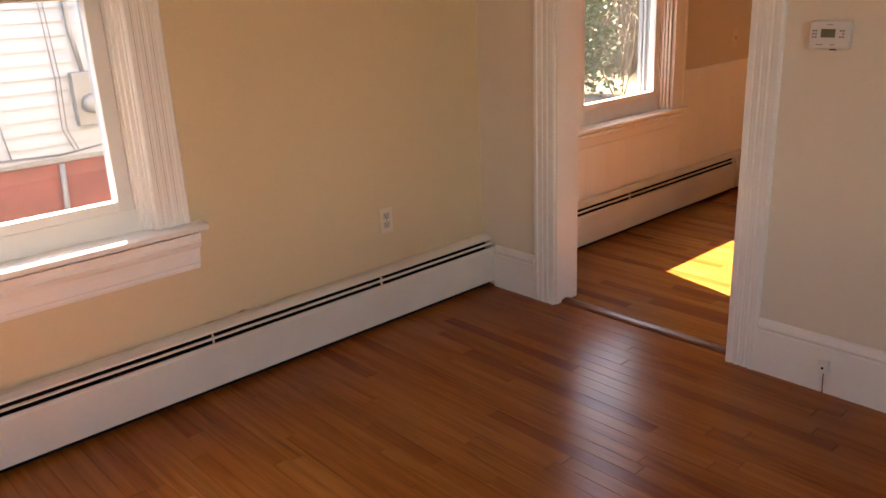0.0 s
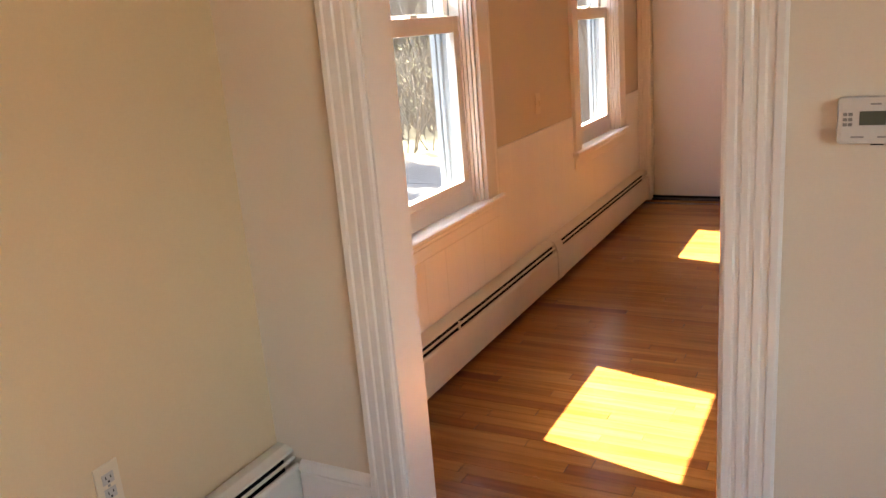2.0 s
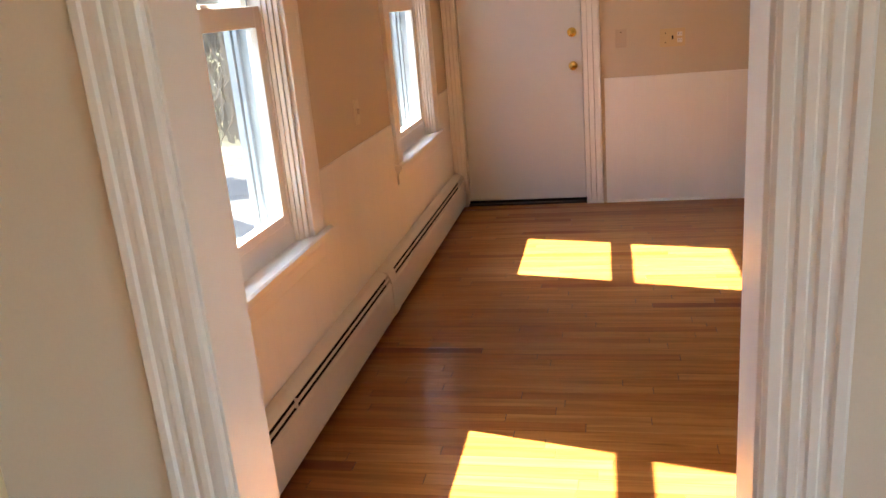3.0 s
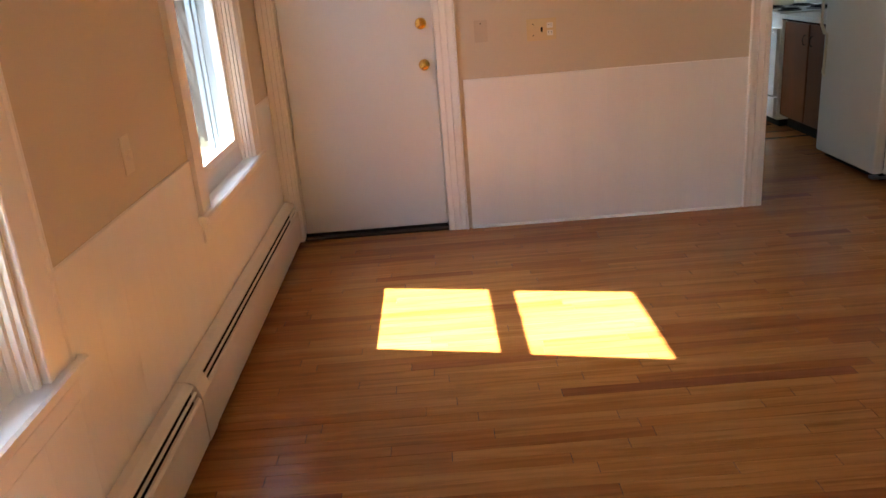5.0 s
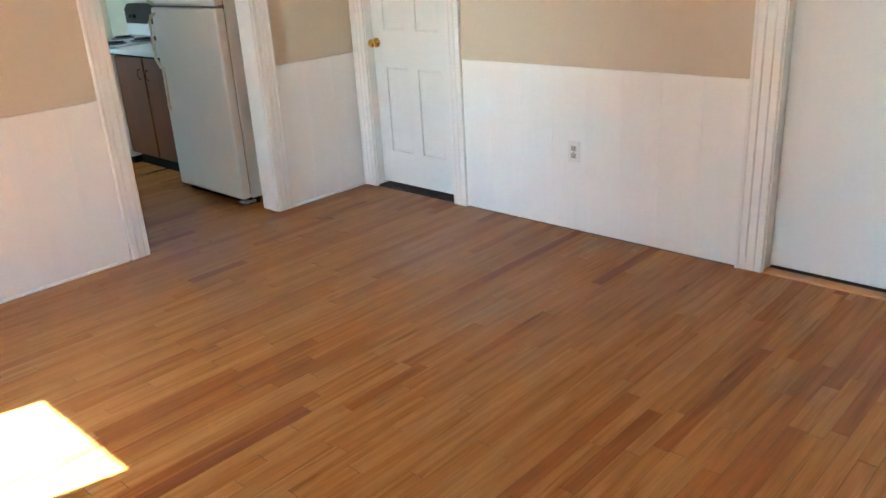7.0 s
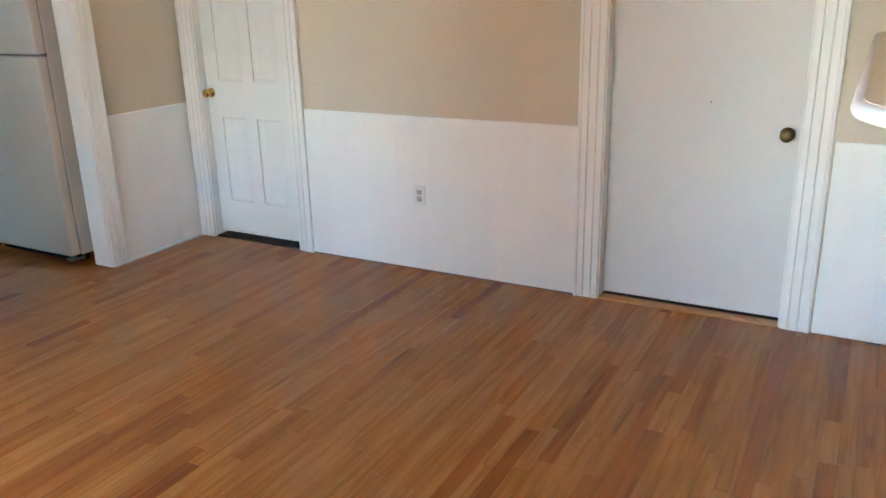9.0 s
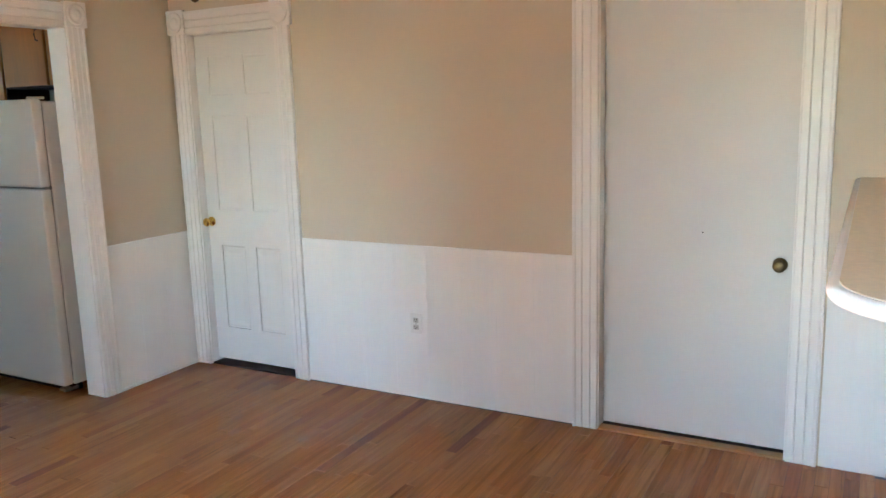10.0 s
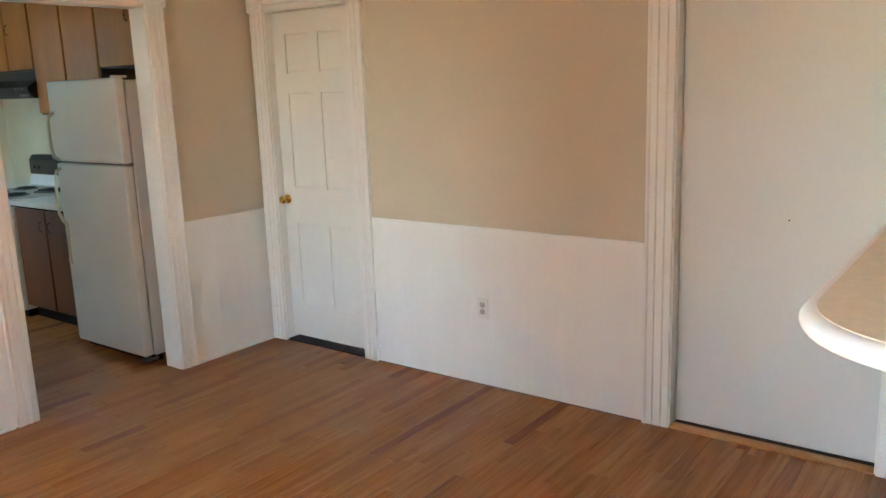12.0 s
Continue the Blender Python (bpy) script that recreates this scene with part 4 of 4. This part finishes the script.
knn = thing("window_7", (1.0, KN, 1.3), "out-of-view plain kitchen window with white frame", "window", "", "structure")
part("window_frame", boxes((.58, .66, KN - .02, KN + .06, 1.26, 2.40), (1.34, 1.42, KN - .02, KN + .06, 1.26, 2.40), (.66, 1.34, KN - .02, KN + .06, 1.26, 1.34), (.66, 1.34, KN - .02, KN + .06, 2.32, 2.40), (.66, 1.34, KN + .01, KN + .05, 1.80, 1.85)), M_WHITE, knn)
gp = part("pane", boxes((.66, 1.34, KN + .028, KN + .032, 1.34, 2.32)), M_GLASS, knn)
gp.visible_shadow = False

# ---- outside ----
GZ = -0.70
setting("ground", boxes((-400, 400, -400, 400, GZ - .3, GZ)), M_GROUND, "dry spring grass and bare earth", "ground")
dv = thing("driveway", (-5, 5, GZ), "pale concrete driveway slabs, coloured darker, with joints", "driveway", "", "structure")
for i in range(4):
    for j in range(9):
        x0, y0 = -8.9 + i * 1.65, -5.2 + j * 2.05
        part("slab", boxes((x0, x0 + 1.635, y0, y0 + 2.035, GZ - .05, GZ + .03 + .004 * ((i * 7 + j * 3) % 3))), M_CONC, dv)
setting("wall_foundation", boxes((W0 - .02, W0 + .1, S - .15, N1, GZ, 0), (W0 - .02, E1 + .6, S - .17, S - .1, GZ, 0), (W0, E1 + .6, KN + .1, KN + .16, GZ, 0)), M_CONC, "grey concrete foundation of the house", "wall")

nh = thing("neighbour_house", (-10, -1, GZ), "white clapboard house, siding toned down, on a red painted foundation", "house")
HX, HY0, HY1, HT = -7.0, -9.0, 3.75, 4.75
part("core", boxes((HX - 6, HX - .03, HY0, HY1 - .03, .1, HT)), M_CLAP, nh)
part("foundation", boxes((HX - 6.02, HX - .015, HY0, HY1 - .015, GZ, .10), bevel=.01), M_BRICKRED, nh, "red painted masonry foundation")
zb = .10
while zb < HT - .02:
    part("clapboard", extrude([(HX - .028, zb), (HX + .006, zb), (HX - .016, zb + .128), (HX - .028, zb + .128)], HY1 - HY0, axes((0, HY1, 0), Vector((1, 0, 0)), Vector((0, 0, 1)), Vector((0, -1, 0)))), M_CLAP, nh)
    zb += .118
part("water_table", boxes((HX - .03, HX + .025, HY0, HY1 + .01, .06, .105), bevel=.006), M_METER, nh, "grey sill board")
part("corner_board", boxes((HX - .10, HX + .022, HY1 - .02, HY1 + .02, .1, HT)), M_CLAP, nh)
part("roof", extrude([(HX + .4, HT - .02), (HX + .4, HT + .08), (HX - 3, HT + 1.7), (HX - 6.4, HT + .08), (HX - 6.4, HT - .02)], HY1 - HY0 + .6, axes((0, HY1 + .3, 0), Vector((1, 0, 0)), Vector((0, 0, 1)), Vector((0, -1, 0)))), M_ROOF, nh)
part("downpipe", tube([(HX + .03, 2.70, .05), (HX + .03, 2.68, -.3), (HX + .03, 2.66, GZ + .02)], .025, seg=10), M_METER, nh, "grey pipe down the foundation")
em = thing("electric_meter", (HX, 3.05, .35), "grey electric meter box with round glass dial", "electric meter")
part("case", boxes((HX + .002, HX + .10, 2.90, 3.14, .36, .84), bevel=.012), M_METER, em)
part("dial", lathe([(.085, 0), (.085, .05), (.078, .08), (.05, .095), (.001, .098)], axes((HX + .10, 3.03, .56), Vector((0, 1, 0)), Vector((0, 0, 1)), Vector((1, 0, 0))), 24), M_METER, em)
part("conduit", tube([(HX + .04, 3.02, .84), (HX + .04, 2.97, 1.2), (HX + .04, 2.95, 3.6)], .022, seg=8), M_METER, em)
for dy, x in ((-.18, .03), (-.22, .035)):
    part("cable", tube([(HX + x, 3.0 + dy, 3.9), (HX + x, 2.96 + dy, 1.8), (HX + x, 3.0 + dy, .8), (HX + x, 2.98 + dy, .35), (HX + x, 3.05 + dy, .16)], .005), M_CABLE, em)
part("cable", tube([(HX + .035, 1.6, .12), (HX + .035, 2.2, .15), (HX + .035, 2.7, .13), (HX + .035, 3.3, .19), (HX + .035, 3.7, .14)], .010), M_CABLE, em)
part("cable", tube([(HX + .035, 2.30, .14), (HX + .035, 2.27, .35), (HX + .035, 2.24, .7)], .007), M_CABLE, em)

rng = random.Random(7)


def branch(bm, p, d, length, r, depth, tips):
    n = 4
    pts = [p]
    for i in range(n):
        d = (d + Vector((rng.uniform(-.22, .22), rng.uniform(-.22, .22), rng.uniform(-.05, .16)))).normalized()
        pts.append(pts[-1] + d * length / n)
    tube(pts, r, bm, seg=5 if depth > 1 else 3, taper=.55)
    tips.append(pts[-1])
    if depth:
        for i in range(3 if depth > 1 else 4):
            q = pts[rng.randint(1, n)]
            e = (d + Vector((rng.uniform(-.9, .9), rng.uniform(-.9, .9), rng.uniform(-.1, .6)))).normalized()
            branch(bm, q, e, length * rng.uniform(.45, .7), r * .55, depth - 1, tips)


def shrub(h, stems, depth, r):
    root = thing("bare_shrub", (0, 0, 0), "bare leafless shrub with thin pale stems and buds", "shrub", "bare shrubs")
    tips = []
    for s in range(stems):
        bm = bmesh.new()
        a = rng.uniform(0, 6.28)
        branch(bm, Vector((math.cos(a) * .15, math.sin(a) * .15, -.03)), Vector((math.cos(a) * .35, math.sin(a) * .35, 1)).normalized(), h * rng.uniform(.55, .8), r, depth, tips)
        part("stem", bm, M_BARK, root)
    bm = bmesh.new()
    for t in tips:
        for i in range(3):
            c = t + Vector((rng.uniform(-.08, .08), rng.uniform(-.08, .08), rng.uniform(-.08, .08)))
            u = Vector((rng.uniform(-1, 1), rng.uniform(-1, 1), rng.uniform(-1, 1))).normalized() * .02
            v = u.orthogonal().normalized() * .012
            bm.faces.new([bm.verts.new(c + w) for w in (u, v, -u, -v)])
    part("buds", bm, M_BUD, root, "tiny yellow-green buds")
    return root


a = shrub(2.2, 6, 2, .014)
a.matrix_basis = pose(-8.6, 13.6, GZ)
b = shrub(4.0, 3, 3, .035)
b.matrix_basis = pose(-10.5, 16.5, GZ)
for i in range(15):
    copy_thing(a, pose(-7.2 - i * .95 + rng.uniform(-.4, .4), 14.0 + i * .55 + rng.uniform(-.5, .9), GZ, 0, 0, rng.uniform(0, 360)))
for i in range(9):
    copy_thing(a, pose(-6.4 - i * 1.3 + rng.uniform(-.4, .4), 16.8 + i * .7 + rng.uniform(-.5, .9), GZ, 0, 0, rng.uniform(0, 360)))
for i, (x, y) in enumerate(((-7.6, 18), (-13, 20), (-15.5, 18.5), (-9.5, 22), (-18, 25), (-12.5, 26), (-21, 21))):
    copy_thing(b, pose(x, y, GZ, 0, 0, 50 * i))


def evergreen(x, y, h, r):
    root = thing("evergreen_bush", (x, y, GZ), "dense dark green evergreen bush", "bush", "evergreen bushes")
    part("trunk", tube([(x, y, GZ - .02), (x + .03, y, GZ + h * .5), (x, y + .02, GZ + h * .9)], .06, taper=.4), M_BARK, root)
    vs, fs = [], []
    for i in range(13000):
        t = rng.random() ** .8
        rr = r * (1 - t ** 1.6) * (.72 + .35 * noise.noise(Vector((i * .013, t * 5, 1)))) + .1
        an = rng.uniform(0, 6.283)
        q = rr * rng.uniform(.55, 1.05)
        c = Vector((x + q * math.cos(an), y + q * math.sin(an), GZ + .1 + t * h))
        u = Vector((rng.uniform(-1, 1), rng.uniform(-1, 1), rng.uniform(-.4, 1))).normalized() * .06
        v = u.orthogonal().normalized() * .035
        k = len(vs)
        vs += [c + u, c + v, c - u, c - v]
        fs.append((k, k + 1, k + 2, k + 3))
    me = bpy.data.meshes.new("crown")
    me.from_pydata(vs, [], fs)
    me.materials.append(M_LEAF)
    cr = new("crown", me)
    cr.parent = root
    cr.matrix_parent_inverse = root.matrix_world.inverted()


evergreen(-14.2, 19.6, 4.6, 1.5)
evergreen(-17.5, 23.8, 5.0, 1.6)
# Three more evergreens, added only to throw shade on the driveway.
evergreen(-9.0, 8.6, 5.2, 1.6)
evergreen(-8.9, 10.5, 5.0, 1.6)
evergreen(-9.3, 12.3, 5.4, 1.5)

# far woods: a pale brush line
vs, fs = [], []
for i in range(16000):
    x = rng.uniform(-46, -3)
    y = (18.5 + rng.uniform(0, 7) if i % 2 else 30 + rng.uniform(0, 9)) - (x + 20) * .25
    h = rng.uniform(1.5, 7)
    z0 = GZ if rng.random() < .5 else GZ + rng.uniform(0, 4)
    w = rng.uniform(.015, .05)
    k = len(vs)
    dx, dy = rng.uniform(-1.2, 1.2), rng.uniform(-.6, .6)
    vs += [(x - w, y, z0), (x + w, y, z0), (x + dx + w * .3, y + dy, z0 + h), (x + dx - w * .3, y + dy, z0 + h)]
    fs.append((k, k + 1, k + 2, k + 3))
me = bpy.data.meshes.new("far_brush")
me.from_pydata(vs, [], fs)
me.materials.append(M_BARK)
tagged(new("far_brush", me), "tangled leafless brush and saplings", "woods", "", "stuff")

# ---- floor boards ----
floor = setting("floor", boxes((W0 + .02, E1 + .6, S - .1, KN + .1, -.12, -.0006)), M_SUB, "varnished oak strip floor", "floor")
PW, PT = 0.0572, 0.008
rb = random.Random(11)


def plank_mesh():
    """One board, unit long, 57 mm wide, eased top edges."""
    bm = bmesh.new()
    g, c = .0003, .0009
    lower = [bm.verts.new(v) for v in ((0, g, -.006), (1, g, -.006), (1, PW - g, -.006), (0, PW - g, -.006))]
    mid = [bm.verts.new(v) for v in ((0, g, -c), (1, g, -c), (1, PW - g, -c), (0, PW - g, -c))]
    top = [bm.verts.new(v) for v in ((.001, g + c, 0), (.999, g + c, 0), (.999, PW - g - c, 0), (.001, PW - g - c, 0))]
    for p, q in ((lower, mid), (mid, top)):
        for i in range(4):
            bm.faces.new((p[i], p[(i + 1) % 4], q[(i + 1) % 4], q[i]))
    bm.faces.new(top)
    return mesh_of("plank", bm, M_PLANK)


unit = plank_mesh()
stained_v, stained_f, rest_v, rest_f = [], [], [], []
near = 0
tmpl_v = [tuple(v.co) for v in unit.vertices]
tmpl_f = [tuple(p.vertices) for p in unit.polygons]


def lay(x0, x1, y0, y1, parts, vs, fs):
    """Rows of boards along x, random lengths, over a rectangle."""
    global near
    y = y0
    while y < y1 - .004:
        x = x0 - rb.uniform(0, .7)
        while x < x1:
            ln = rb.choice((.35, .5, .65, .8, 1.0, 1.2)) * rb.uniform(.85, 1.15)
            a, b = max(x, x0), min(x + ln, x1)
            x += ln
            if b - a < .03:
                continue
            dz = rb.uniform(-.0003, .0003)
            if parts and near < 300 and b < 1.9 and a < 1.2:
                ob = new("plank", unit)
                ob.parent = floor
                ob.matrix_basis = Matrix.Translation((a + .0010, y, .001 + dz)) @ Matrix.Diagonal((b - a - .0020, 1, 1, 1))
                near += 1
            else:
                k = len(vs)
                vs.extend((a + .0010 + u * (b - a - .0020), y + v, .001 + dz + w) for u, v, w in tmpl_v)
                fs.extend(tuple(k + i for i in f) for f in tmpl_f)
        y += PW


lay(W + .001, E_ - .001, P0 + .06, P0 + .06 + PW * 79, True, rest_v, rest_f)
lay(W + .001, E_ - .001, P0 + .03 - PW * 93, P0 + .03 - .004, False, stained_v, stained_f)
lay(-.2, E_ - .001, P0 + .06 + PW * 79, KN, False, rest_v, rest_f)
for name, vs, fs, material, label in (("planks_joined", rest_v, rest_f, M_PLANK_REST, "varnished oak strip boards"), ("planks_stained", stained_v, stained_f, M_PLANK_RED, "red-brown varnished oak strip boards")):
    me = bpy.data.meshes.new(name)
    me.from_pydata(vs, [], fs)
    me.materials.append(material)
    pj = new(name, me)
    pj.parent = floor
    tagged(pj, label, "", "", "stuff")
